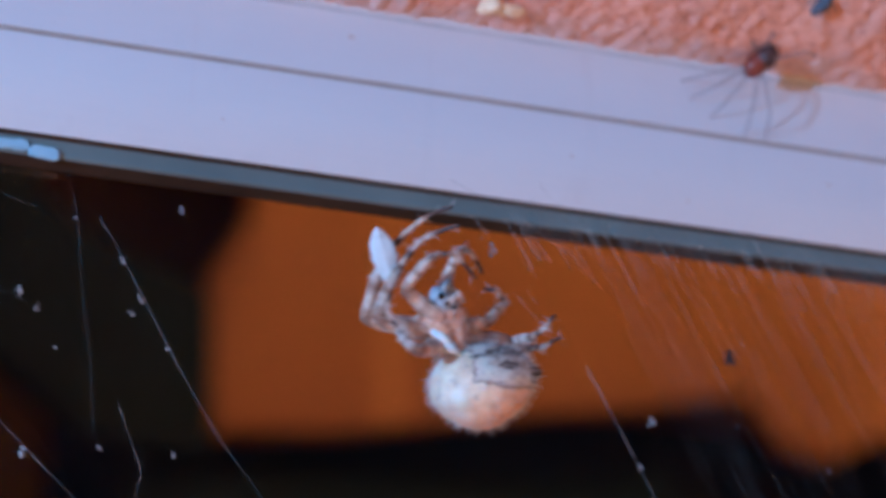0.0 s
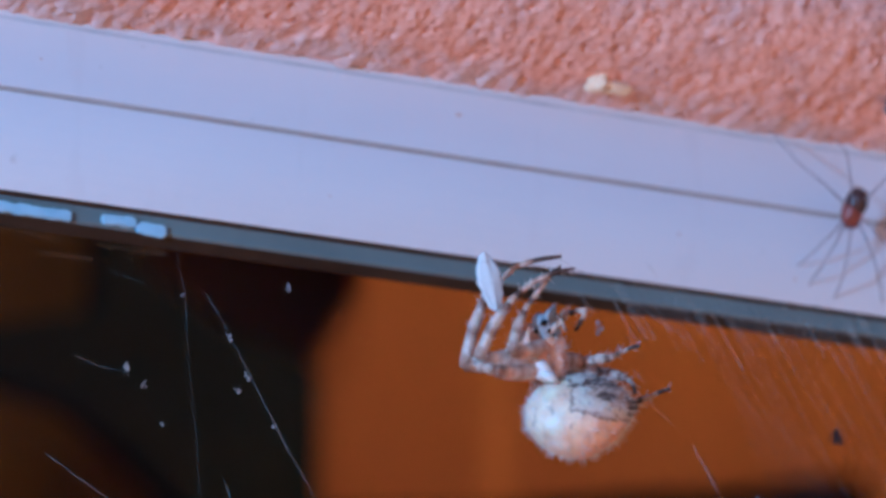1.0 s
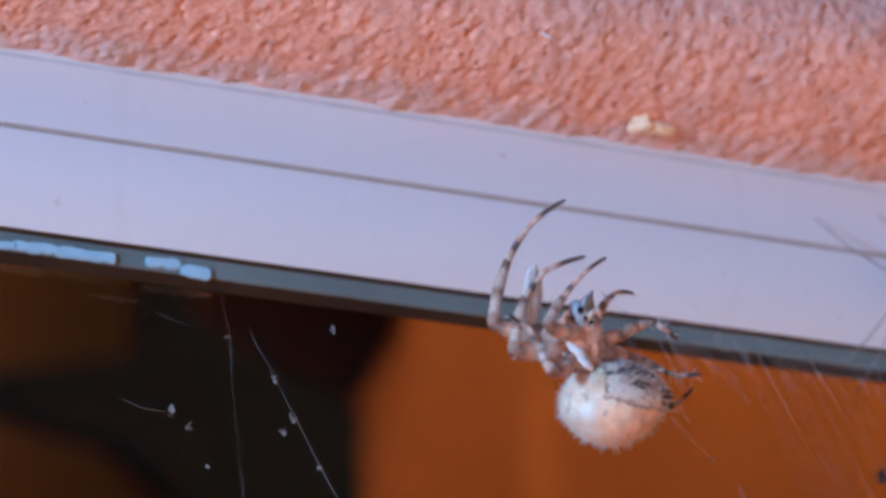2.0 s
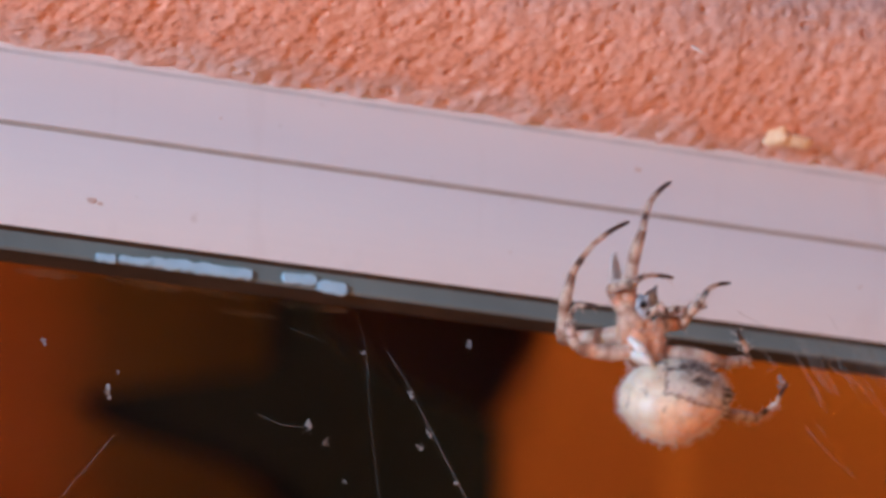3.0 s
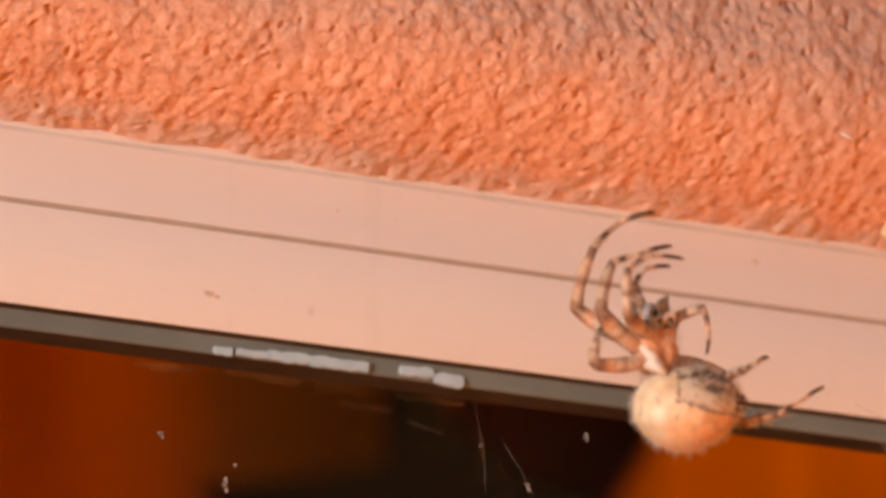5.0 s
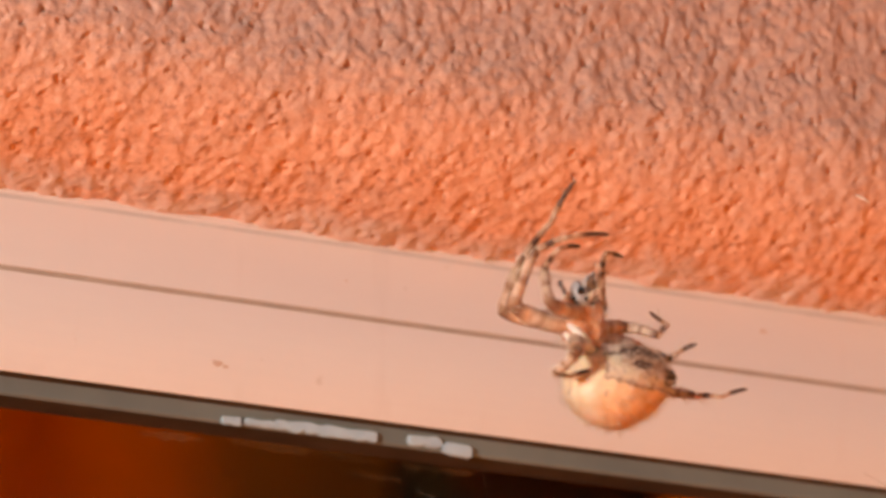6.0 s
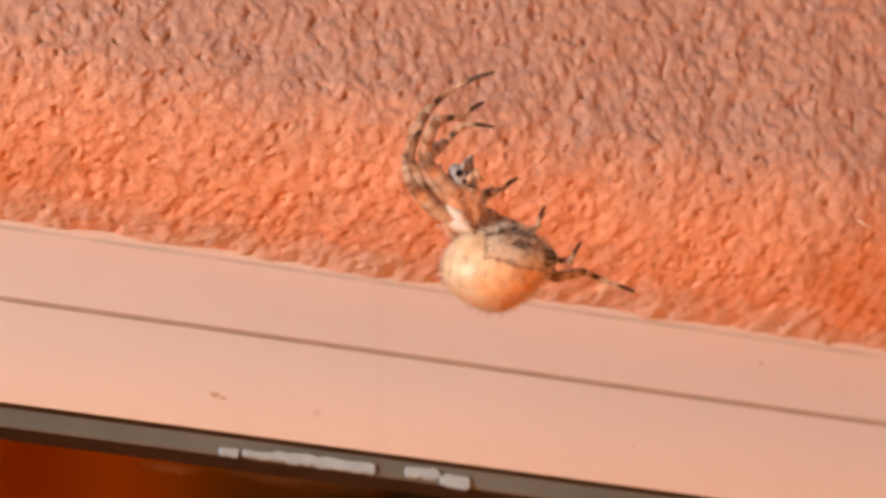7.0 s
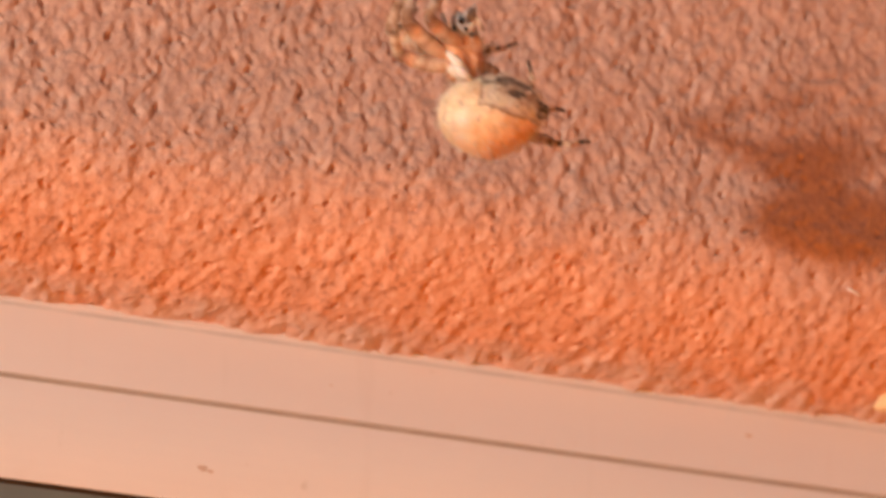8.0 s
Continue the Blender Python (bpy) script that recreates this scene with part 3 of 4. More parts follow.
def window():
    win = tagged(empty("window_1", pose(0, 0, 2.0)), "white painted window head with grey glazing bead", "window", kind="structure")

    def wpart(name, bm, mat, label="", smooth=False):
        for v in bm.verts:
            v.co.z -= 2.0
        return part(name, bm, mat, win, label, smooth)
    X0, X1 = -0.6, 0.6
    up = [(0.85 * (i / 8) ** 1.6, 0.3 + 9.5 * i / 8) for i in range(8, -1, -1)]
    wpart("upper_rail", extrude_profile([(0.95, 13.5)] + up + [(0.06, 0.32), (0.42, 0.30), (0.75, 0.26), (0.75, -0.1), (16, -0.1), (16, 13.5)], X0, X1), M_FRAME, "white upper rail of the frame")
    wpart("sealant_strip", extrude_profile([(0.42, 9.9), (0.42, 8.56), (0.5, 8.5), (1.2, 8.5), (1.2, 9.9)], X0, X1), M_FRAME, "pale bead of sealant under the stucco")
    wpart("sealant_line", extrude_profile([(0.58, 8.496), (0.58, 8.02), (0.64, 7.98), (1.2, 7.98), (1.2, 8.496)], X0, X1), M_LINE, "thin grey sealant line")
    low = [(0.74, -0.2), (0.42, -0.26), (0.14, -0.27), (0.02, -0.33)]
    low += [(-0.12 * math.sin(math.pi * i / 8) + 1.9 * (i / 8) ** 2.4, -0.26 - 10.0 * i / 8) for i in range(1, 9)]
    low += [(1.98, -10.42), (2.1, -10.5), (3.45, -10.5), (3.45, -9.0), (7.3, -9.0), (7.3, -0.2), (0.9, -0.2)]
    wpart("lower_rail", extrude_profile(low, X0, X1), M_FRAME, "white lower lip of the frame")
    wpart("groove_strip", extrude_profile([(0.30, 0.29), (0.30, -0.25), (0.6, -0.19), (0.6, 0.25)], X0, X1), M_GROOVE, "tan strip in the groove between the rails")
    # dark strip standing in for the shade between the lip and the bead
    wpart("lip_shade", extrude_profile([(2.08, -10.504), (2.15, -10.54), (3.4, -10.54), (3.4, -10.504)], X0, X1), M_BROWNBLACK, "dark strip painted in for the shade under the lip")
    wpart("glazing_bead", extrude_profile([(3.5, -9.1), (3.5, -12.3), (3.7, -12.5), (7.3, -12.5), (7.3, -9.1)], X0, X1), M_BEAD, "grey glazing bead")
    wpart("bead_underside", extrude_profile([(3.8, -12.504), (3.8, -12.53), (7.2, -12.56), (7.2, -12.504)], X0, X1), M_UNDERSIDE, "dark grey-brown strip over the underside of the bead")
    pane = wpart("pane", box_bm(X0, X1, 0.0074, 0.0114, 1.02, 1.995), M_GLASS, "clear window glass")
    pane.visible_shadow = False
    wpart("jamb", box_bm(-0.6, -0.57, -0.001, 0.006, 1.02, 1.985), M_FRAME)
    wpart("jamb", box_bm(0.57, 0.6, -0.001, 0.006, 1.02, 1.985), M_FRAME)
    wpart("window_sill", box_bm(-0.6, 0.6, -0.03, 0.016, 0.98, 1.02), M_FRAME)
    # smears of dried sealant stuck to the bead
    for (a, b, n, s, mid, half) in ((-32.3, -30.2, 5, 1, -12.2, 0.60), (-29.9, -28.2, 4, 5, -12.1, 0.50), (-28.4, -26.0, 5, 6, -12.1, 0.55), (-26.6, -15.2, 12, 2, -11.95, 0.75),
                                    (-11.8, -8.0, 6, 3, -11.65, 0.75), (-7.9, -4.6, 6, 4, -12.15, 0.9)):
        rng = random.Random(s)
        top, bot = [], []
        n *= 2
        for i in range(n + 1):
            x = a + (b - a) * i / n + rng.uniform(-0.08, 0.08)
            end = 0.72 if i in (0, n) else 1.0
            top.append((x, mid + 0.85 * half * end * rng.uniform(0.62, 1.08)))
            bot.append((x, mid - 0.85 * half * end * rng.choice((0.65, 0.8, 0.9, 1.0, 1.1))))
        wpart("dried_sealant", prism_bm((top + bot[::-1])[::-1], 0.0030, 0.0036, 0.00012), M_SEALANT, "pale blue dried sealant smear", False)
    # brown film of dirt and old sealant on the glass under the bead
    # the third patch paints in a blurred glow spot
    for x0, x1, zm, half, k in ((-30.0, -12.2, -12.9, 0.8, 1), (-17.2, -11.2, -14.75, 0.42, 2), (-30.8, -29.0, -16.3, 0.85, 3), (-11.0, -3.0, -13.0, 0.6, 4), (-40.0, -33.0, -13.2, 0.6, 5)):
        rng = random.Random(40 + k)
        n = 14
        top = [(x0 + (x1 - x0) * i / n, zm + half * math.sin(math.pi * (0.06 + 0.88 * i / n)) ** 0.6 * rng.uniform(0.55, 1.1)) for i in range(n + 1)]
        bot = [(x0 + (x1 - x0) * i / n, zm - half * math.sin(math.pi * (0.06 + 0.88 * i / n)) ** 0.6 * rng.uniform(0.4, 1.2)) for i in range(n + 1)]
        wpart("dirt_film", prism_bm((top + bot[::-1])[::-1], 0.00733, 0.00738, 0), M_FILM, "thin brown film of dirt", False)
    # specks of dirt on the white rails
    rng = random.Random(5)
    for x, z, r in ((-33.8, -7.0, 0.45), (-32.8, -7.3, 0.3), (28.3, 5.2, 0.30), (-20.0, 4.0, 0.14), (55.0, -5.0, 0.18), (88.0, -4.0, 0.22), (70.0, -8.0, 0.18), (13.0, -6.5, 0.14)):
        q = (-0.26 - z) / 10.0
        y = -0.12 * math.sin(math.pi * q) + 1.9 * q ** 2.4 if z < -0.4 else 0.85 * ((z - 0.3) / 9.5) ** 1.6
        wpart("dirt_speck", blob_bm((r * 0.0014, 0.00006, r * 0.0008), (x * 0.001, y * 0.001, 2.0 + z * 0.001), 10, 6, 0.4, 2000, x), M_SPECK, "brown speck of dirt", True)


house()
window()


# ---- the room behind the glass ----
def interior():
    orange = [(351, 286), (351, 699), (778, 699), (778, 254), (582, 235), (562, 224), (548, 228), (532, 244), (458, 230), (398, 219), (326, 208), (327, 246)]
    tagged(mesh_object("curtain", pleat(prism_bm(orange[::-1], 0.778, 0.790, 0), 0.075, 0.003), M_ORANGE), "plain orange curtain hanging in the lamplit room", "curtain")
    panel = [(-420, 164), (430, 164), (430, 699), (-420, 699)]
    tagged(mesh_object("curtain", pleat(prism_bm(panel[::-1], 0.860, 0.866, 0), 0.11, 0.004), M_FALLOFF), "rust to dark umber curtain with the light falloff painted into its colour", "curtain")
    # dark shape outlined to fit the camera's view, its post drawn up to the ceiling
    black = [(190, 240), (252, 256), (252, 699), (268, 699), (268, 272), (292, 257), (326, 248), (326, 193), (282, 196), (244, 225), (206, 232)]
    tagged(mesh_object("black_silhouette", prism_bm(black[::-1], 0.754, 0.766, 0.002), M_BLACK, False), "black silhouette behind the glass, shaped to fit the camera's view", "bracket")
    # added black block that darkens the room below the orange curtain
    robe = tagged(empty("wardrobe", pose(0.60, 0.98, 0.04)), "tall black block, added to keep the room below the curtain dark", "wardrobe")
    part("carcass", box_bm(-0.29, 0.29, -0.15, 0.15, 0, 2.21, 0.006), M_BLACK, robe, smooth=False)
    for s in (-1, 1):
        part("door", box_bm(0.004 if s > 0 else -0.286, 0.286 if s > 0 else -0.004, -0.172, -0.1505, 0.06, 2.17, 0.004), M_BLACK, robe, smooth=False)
    lamp = tagged(empty("pendant_lamp", pose(0.585, 0.42, 2.36)), "small unseen pendant bulb, added above the curtains to light them", "lamp")
    part("bulb", blob_bm((0.02, 0.02, 0.026), (0, 0, 0.07)), M_BULB, lamp)
    bm = bmesh.new()
    add_tube(bm, [(0, 0, 0.09), (0, 0, 0.34)], [0.004, 0.004], 8)
    part("cord", bm, M_BROWNBLACK, lamp)


interior()


# ---- an unseen lamp, added to light the wall from the side ----
def lantern():
    """An unseen globe lamp on an added post; its globe stands in for an unknown side light."""
    post = tagged(empty("side_light_lantern", pose(-0.719, -0.417, 0)), "out-of-view globe lamp on an added post, giving the side light", "lantern")
    part("base", blob_bm((0.09, 0.09, 0.05), (0, 0, 0.02), 24, 12), M_BLACK, post)
    bm = bmesh.new()
    add_tube(bm, [(0, 0, 0.02), (0, 0, 0.3), (0, 0, 1.2), (0, 0, 1.86)], [0.030, 0.020, 0.014, 0.011], 16)
    part("pole", bm, M_BLACK, post)
    bm = bmesh.new()
    add_tube(bm, [(0, 0, 1.845), (0, 0, 1.872), (0, 0, 1.888)], [0.011, 0.018, 0.015], 20)
    part("cup", bm, M_BLACK, post)
    part("globe", blob_bm((0.02, 0.02, 0.02), (0, 0, 1.904), 32, 20), M_GLOBE, post, "glowing white globe")


lantern()

# ---- chip of mortar stuck under the stucco edge ----
chip = mesh_object("mortar_chip", blob_bm((0.0023, 0.0015, 0.0010), (0, 0, 0), 36, 24, 1.1, 750, 3.0), M_CHIP)
chip.matrix_world = pose(0.0435, -0.0046, 2.0094, 0, 6, 0)
tagged(chip, "pale chip of mortar under the stucco edge", "mortar")


# ---- a small beetle on the stucco ----
def beetle():
    root = tagged(empty("beetle"), "tiny dark slate-blue beetle crawling over the stucco", "beetle")
    part("body", blob_bm((0.0008, 0.0012, 0.0006), (0, -0.0002, 0), 20, 14, 0.12, 900, 7.0), M_SLATE, root)
    part("head", blob_bm((0.0005, 0.0005, 0.0004), (0, 0.0012, 0), 14, 10), M_SLATE, root)
    for side in (-1, 1):
        for q in (-0.6, 0.1, 0.7):
            bm = bmesh.new()
            add_tube(bm, [(0.0004 * side, q * 0.001, 0), (0.0011 * side, q * 0.0013, 0.0002), (0.0015 * side, q * 0.0015, -0.0005)], [0.00009, 0.00007, 0.00004], 5)
            part("leg", bm, M_SLATE, root)
    return root


BEETLE = beetle()


# ---- a silk flake, placed to fit the camera's view, with an added thread ----
def silk_flake():
    root = tagged(empty("silk_flake"), "tiny bright white silk flake drifting before the stucco", "silk flake")
    bm = bmesh.new()
    add_tube(bm, [(-0.00085, 0, 0.0003), (-0.0004, 0.00002, 0.0002), (0.0002, 0, -0.0001), (0.0009, 0.0001, -0.0003)], [0.00007, 0.00014, 0.00010, 0.00003], 8)
    part("flake", bm, M_FLAKE, root)
    bm = bmesh.new()
    add_tube(bm, [(-0.0003, 0, 0.0002), (-0.0001, 0.001, 0.006), (0.0, 0.0045, 0.0135)], [0.000012, 0.000012, 0.000012], 5)
    part("thread", bm, M_FAINT, root)
    return root


FLAKE = silk_flake()


# ---- the web ----
def web():
    net = tagged(empty("spider_web", pose(0.03, -0.012, 1.975)), "dusty orb web strung across the window head", "web")
    o = Vector((0.03, -0.012, 1.975))
    rng, dusty = random.Random(11), random.Random(23)

    def thread(pts, r, mat):
        # uneven with dust, and never quite straight
        bm = bmesh.new()
        path, radii = [], []
        for (x, y, z), (x2, y2, z2) in zip(pts, pts[1:]):
            for q in range(6):
                path.append(Vector((x + (x2 - x) * q / 6 + dusty.gauss(0, 0.045), y + (y2 - y) * q / 6, 2000 + z + (z2 - z) * q / 6 + dusty.gauss(0, 0.03))) * 0.001 - o)
                radii.append(r * 0.001 * dusty.choice((0.45, 0.6, 0.75, 0.9, 1.1, 1.5)))
        path.append(Vector((pts[-1][0], pts[-1][1], 2000 + pts[-1][2])) * 0.001 - o)
        radii.append(r * 0.0005)
        add_tube(bm, path, radii, 5)
        return part("thread", bm, mat, net)

    def tuft(x, y, z, r):
        # a ragged wisp: a few crumbs and loose hairs
        c = Vector((x * 0.001, y * 0.001, 2.0 + z * 0.001)) - o
        bm = bmesh.new()
        for k in range(5):
            q = c + Vector((dusty.gauss(0, 0.32), dusty.gauss(0, 0.2), dusty.gauss(0, 0.48))) * r * 0.001
            crumb = blob_bm((r * 0.00026 * dusty.uniform(0.5, 1.1), r * 0.0002, r * 0.00034 * dusty.uniform(0.5, 1.1)), q, 10, 7, 1.4, 3400, x + k)
            me = bpy.data.meshes.new("crumb")
            crumb.to_mesh(me)
            crumb.free()
            bm.from_mesh(me)
            bpy.data.meshes.remove(me)
        for k in range(9):
            d = Vector((dusty.gauss(0, 1), dusty.gauss(0, 0.6), dusty.gauss(0, 1.3))).normalized()
            add_hair(bm, c, d, r * 0.001 * dusty.uniform(0.6, 1.5), 0.00003)
        return part("silk_tuft", bm, M_TUFT, net)
    # single strands with caught debris
    thread([(-4.5, -8, -22.5), (-2.9, -10, -26.7), (2.7, -10, -36.9), (8.2, -10, -45.8), (15.0, -10, -54.0)], 0.034, M_SILK)
    thread([(-22.0, -10, -42.5), (-15.4, -10, -46.4), (-7.6, -10, -53.5), (0, -10, -61)], 0.035, M_SILK)
    thread([(-7.9, -8, -17.5), (-7.4, -10, -23.9), (-7.0, -10, -30.0), (-5.9, -10, -40.0), (-5.5, -10, -47.0)], 0.016, M_FAINT)
    thread([(-3.0, -10, -43.0), (-0.4, -10, -49.7), (-1.0, -10, -53.0), (-3, -10, -58)], 0.03, M_SILK)
    thread([(-19.0, -10, -31.9), (-16.6, -10, -32.8), (-13.9, -10, -32.8)], 0.03, M_SILK)
    thread([(-15.6, -10, -22.3), (-13.6, -10, -22.9), (-11.8, -10, -23.3)], 0.02, M_FAINT)
    thread([(-34, -10, -36.0), (-38.5, -10, -42), (-44, -10, -50)], 0.035, M_SILK)
    thread([(50.5, -10, -33), (54.5, -10, -40), (59.5, -10, -49), (64, -10, -60)], 0.045, M_SILK)
    thread([(30.0, -20, -18), (37.0, -22, -22), (41.5, -24, -26)], 0.035, M_SILK)
    for x, z, r in ((-13.5, -32.8, 0.75), (-11.7, -34.0, 0.5), (-2.5, -27.8, 0.5), (-0.4, -31.9, 0.55), (-1.5, -33.3, 0.5), (4.0, -21.5, 0.5), (-7.6, -24.0, 0.35), (-13.0, -49.3, 0.85), (-4.9, -48.0, 0.45), (2.5, -36.8, 0.35), (3.1, -48.0, 0.4), (-9.7, -38.0, 0.35), (56.7, -43.7, 0.5), (58.3, -38.5, 0.55), (68.7, -37.8, 0.3), (80.0, -41.6, 0.35), (-41.6, -27.1, 0.45), (-34.8, -31.5, 0.6), (-33.8, -29.4, 0.35)):
        tuft(x, -10, z, r)
    thread([(36.7, -10, -17.4), (38.0, -10, -18.5), (39.2, -10, -19.6), (38.1, -10, -20.4)], 0.05, M_SILK)
    thread([(45.5, -10, -12.9), (49.4, -10, -18.3)], 0.03, M_SILK)
    thread([(42.3, -10, -26.0), (45.4, -10, -29.0), (48.2, -10, -31.0)], 0.03, M_SILK)
    thread([(42.9, -10, -21.9), (45.0, -10, -23.9)], 0.03, M_SILK)
    thread([(43.6, -10, -25.5), (45.1, -10, -26.8)], 0.03, M_SILK)
    tuft(39.6, -10, -21.2, 0.7)
    for i in range(74):
        a = 49.0 + i * 0.68 + rng.uniform(-0.3, 0.3)
        top = -14.6 + rng.uniform(-1.4, 0.6)
        n = rng.randint(14, 37)
        slope = 0.50 + rng.uniform(-0.03, 0.03)
        start = rng.choice((0, 0, 0, 8, 14))
        pts = [(a + slope * (start + n * q / 4) + 0.15 * q * q * 0.3, -9 - 0.1 * q, top - (start + n * q / 4) * 0.92) for q in range(5)]
        thread(pts, rng.uniform(0.009, 0.018), M_FAINT if rng.random() < 0.65 else M_SILK)
    # shorter thicker threads, their tops set to meet the lip in the camera's view
    for i in range(96):
        a = 41.0 + i * 0.58 + rng.uniform(-0.4, 0.4)
        n = rng.uniform(2.5, 7.5)
        top = -15.2 + rng.uniform(-2.0, 0.7)
        thread([(a + 0.52 * n * q / 3, -9 - 0.1 * q, top - 0.92 * n * q / 3) for q in range(4)], rng.uniform(0.022, 0.042), M_SILK)


web()


# ---- a gnat caught in the web ----
def gnat():
    root = tagged(empty("gnat", pose(0.0678, -0.0105, 1.9697, 90, 0, 0)), "tiny black gnat caught in the web", "gnat")
    part("body", blob_bm((0.00032, 0.00075, 0.0003), (0, 0, 0), 14, 10, 0.2, 900), M_BUGDARK, root)
    part("head", blob_bm((0.00024, 0.00022, 0.00022), (0.00012, 0.00085, 0), 12, 8), M_BUGDARK, root)
    for s in (-1, 1):
        part("wing", blob_bm((0.00022, 0.0007, 0.00004), (0.0003 * s, -0.0003, 0.0002), 12, 6, 0.1, 700, s, 24 * s), M_BUGBROWN, root)
        for q in (-0.3, 0.1, 0.5):
            bm = bmesh.new()
            add_tube(bm, [(0, q * 0.001, 0), (0.0006 * s, q * 0.001 + 0.0002, 0.0003), (0.0009 * s, q * 0.001 - 0.0004, -0.0003)], [0.00006, 0.00005, 0.00003], 5)
            part("leg", bm, M_BUGDARK, root)


gnat()


# ---- the garden spider ----
LEGS = []
LEG_TIMES = (0.0, 0.5, 1.0, 2.5, 3.0, 3.5, 4.0, 4.5, 5.0, 6.5, 7.0, 7.5, 8.0)
LEGS.append(((-4.75, 6.37, -0.76), (6.85, 6.76, 4.15, 4.66), [
    (171, -34, 66, 10, 43, 30, 23, 31),
    (177, -26, 61, 0, 36, 42, 15, -26),
    (-166, -29, 72, 0, 45, 0, 11, 0),
    (163, 0, 78, -30, 64, 21, 48, 35),
    (-171, -29, 84, 22, 58, 33, 33, -29),
    (-172, -29, 83, 0, 59, 19, 39, 19),
    (162, -4, 71, 41, 62, -16, 37, -7),
    (143, 0, 72, -29, 49, 12, 33, 44),
    (153, -14, 75, 30, 46, -34, 17, 42),
    (179, -34, 65, 38, 54, 0, 69, 0),
    (129, -35, 64, 46, 43, -33, 18, 23),
    (172, -54, 73, 48, 51, 0, 16, 0),
    (160, -30, 67, 39, 55, -32, 26, 26),
]))
LEGS.append(((-4.64, 5.61, 0.76), (5.48, 5.75, 3.18, 4.19), [
    (158, 12, 58, -20, 46, 14, 17, 25),
    (154, 19, 54, -33, 27, 26, 14, 41),
    (176, 24, 60, 0, 40, 0, 16, 0),
    (-169, 20, 84, -31, 59, 11, 22, 0),
    (89, 4, 81, 31, 76, -24, 44, -47),
    (171, 22, 81, -1, 55, -33, 28, 53),
    (157, 17, 80, 0, 38, -32, 23, 52),
    (152, 17, 73, -29, 37, 40, 10, -25),
    (137, 19, 76, -34, 16, 37, 17, -38),
    (165, 0, 64, 21, 23, 0, 0, -13),
    (110, 0, 66, 54, 5, -40, 41, -52),
    (121, 47, 61, -48, 67, 33, 30, -59),
    (142, 21, 72, -34, 29, 40, 13, -37),
]))
LEGS.append(((-3.35, 6.91, 1.19), (4.59, 4.47, 2.52, 3.20), [
    (137, 8, 45, 19, -6, -41, -53, 0),
    (115, 44, 33, -47, -6, 57, -79, -61),
    (-172, 44, 69, -27, 53, 0, 46, -16),
    (163, 44, 53, -52, 50, 0, 33, 0),
    (131, 0, 21, 64, 28, -54, -3, -33),
    (174, 37, 87, 0, 46, -47, 59, 0),
    (153, 25, 73, -56, 55, 21, 39, 53),
    (164, 38, 86, -14, 46, -34, 28, 46),
    (145, 48, 91, 0, 29, -12, -4, -13),
    (169, 48, 100, -52, 62, 44, 18, -63),
    (133, 16, 47, -50, 41, 30, -8, 21),
    (-175, 0, 96, 54, 0, -41, 68, -50),
    (148, 37, 66, -33, 60, 38, 3, -46),
]))
LEGS.append(((-2.70, 6.58, -1.19), (3.58, 3.61, 2.65, 2.33), [
    (88, -4, 58, -1, -32, -63, -67, 0),
    (80, -74, 58, 7, 61, 48, 105, 31),
    (-21, -78, 75, 23, 13, 32, -117, -16),
    (30, -64, 70, 50, 56, -69, 24, 47),
    (11, -15, 55, 42, 55, -48, 12, -30),
    (11, -52, 94, 0, 96, 0, 62, 0),
    (103, -44, 100, 40, 104, 0, 85, 0),
    (115, 0, 97, -51, 74, 21, 44, 30),
    (119, 0, 106, -51, 53, 50, 7, 0),
    (-7, -56, 86, 27, 85, 52, -23, -60),
    (5, -68, 25, 71, 22, -66, 32, 39),
    (23, -71, 78, 58, 73, -49, 29, 26),
    (-21, -66, 32, 72, 16, -61, 14, 53),
]))
LEGS.append(((-4.05, 4.53, 1.08), (5.41, 2.57, 2.33, 2.20), [
    (-179, 63, 130, -36, 111, 0, 71, -23),
    (-171, 63, 134, -38, 114, -20, 55, -10),
    (177, 38, 156, -47, 62, 0, 74, 0),
    (-127, 66, 109, -3, 135, -11, 166, 0),
    (178, 4, 111, 8, 65, -39, -5, 9),
    (-177, 0, 122, 43, 41, -42, 13, 51),
    (146, 59, -88, -20, -51, -35, 63, -39),
    (-124, 35, 117, 0, 117, 0, 111, -28),
    (-175, 24, 85, -21, 63, -75, 63, 63),
    (-45, 64, -126, 0, -20, -39, 9, -6),
    (137, 19, 102, -30, 79, 45, 49, -38),
    (177, 41, 117, -18, 110, -43, 73, -38),
    (170, 0, 99, 33, 48, -47, 48, 45),
]))
LEGS.append(((-2.27, 5.18, -1.30), (3.63, 3.43, 2.31, 2.16), [
    (11, -10, 37, -42, 120, 44, 168, 48),
    (-9, -52, 30, 48, 55, -17, 63, 48),
    (-5, -28, 12, 49, 20, -51, 22, 36),
    (31, 0, 25, -53, -46, 71, -59, -43),
    (65, -32, 27, 64, 2, -57, 9, -48),
    (27, -17, -10, 44, -10, -54, 74, -55),
    (39, -37, -18, 42, -31, 0, -88, -37),
    (26, -28, -8, 0, -74, 0, -99, 0),
    (73, -19, 23, 33, -77, 0, -94, 0),
    (-13, -16, -28, 29, 67, -40, 126, 9),
    (-10, -47, -28, 16, 33, 61, 69, -13),
    (-18, 0, -28, 0, 41, -55, 91, 0),
    (-23, -27, -24, 0, 82, 55, 108, -13),
]))
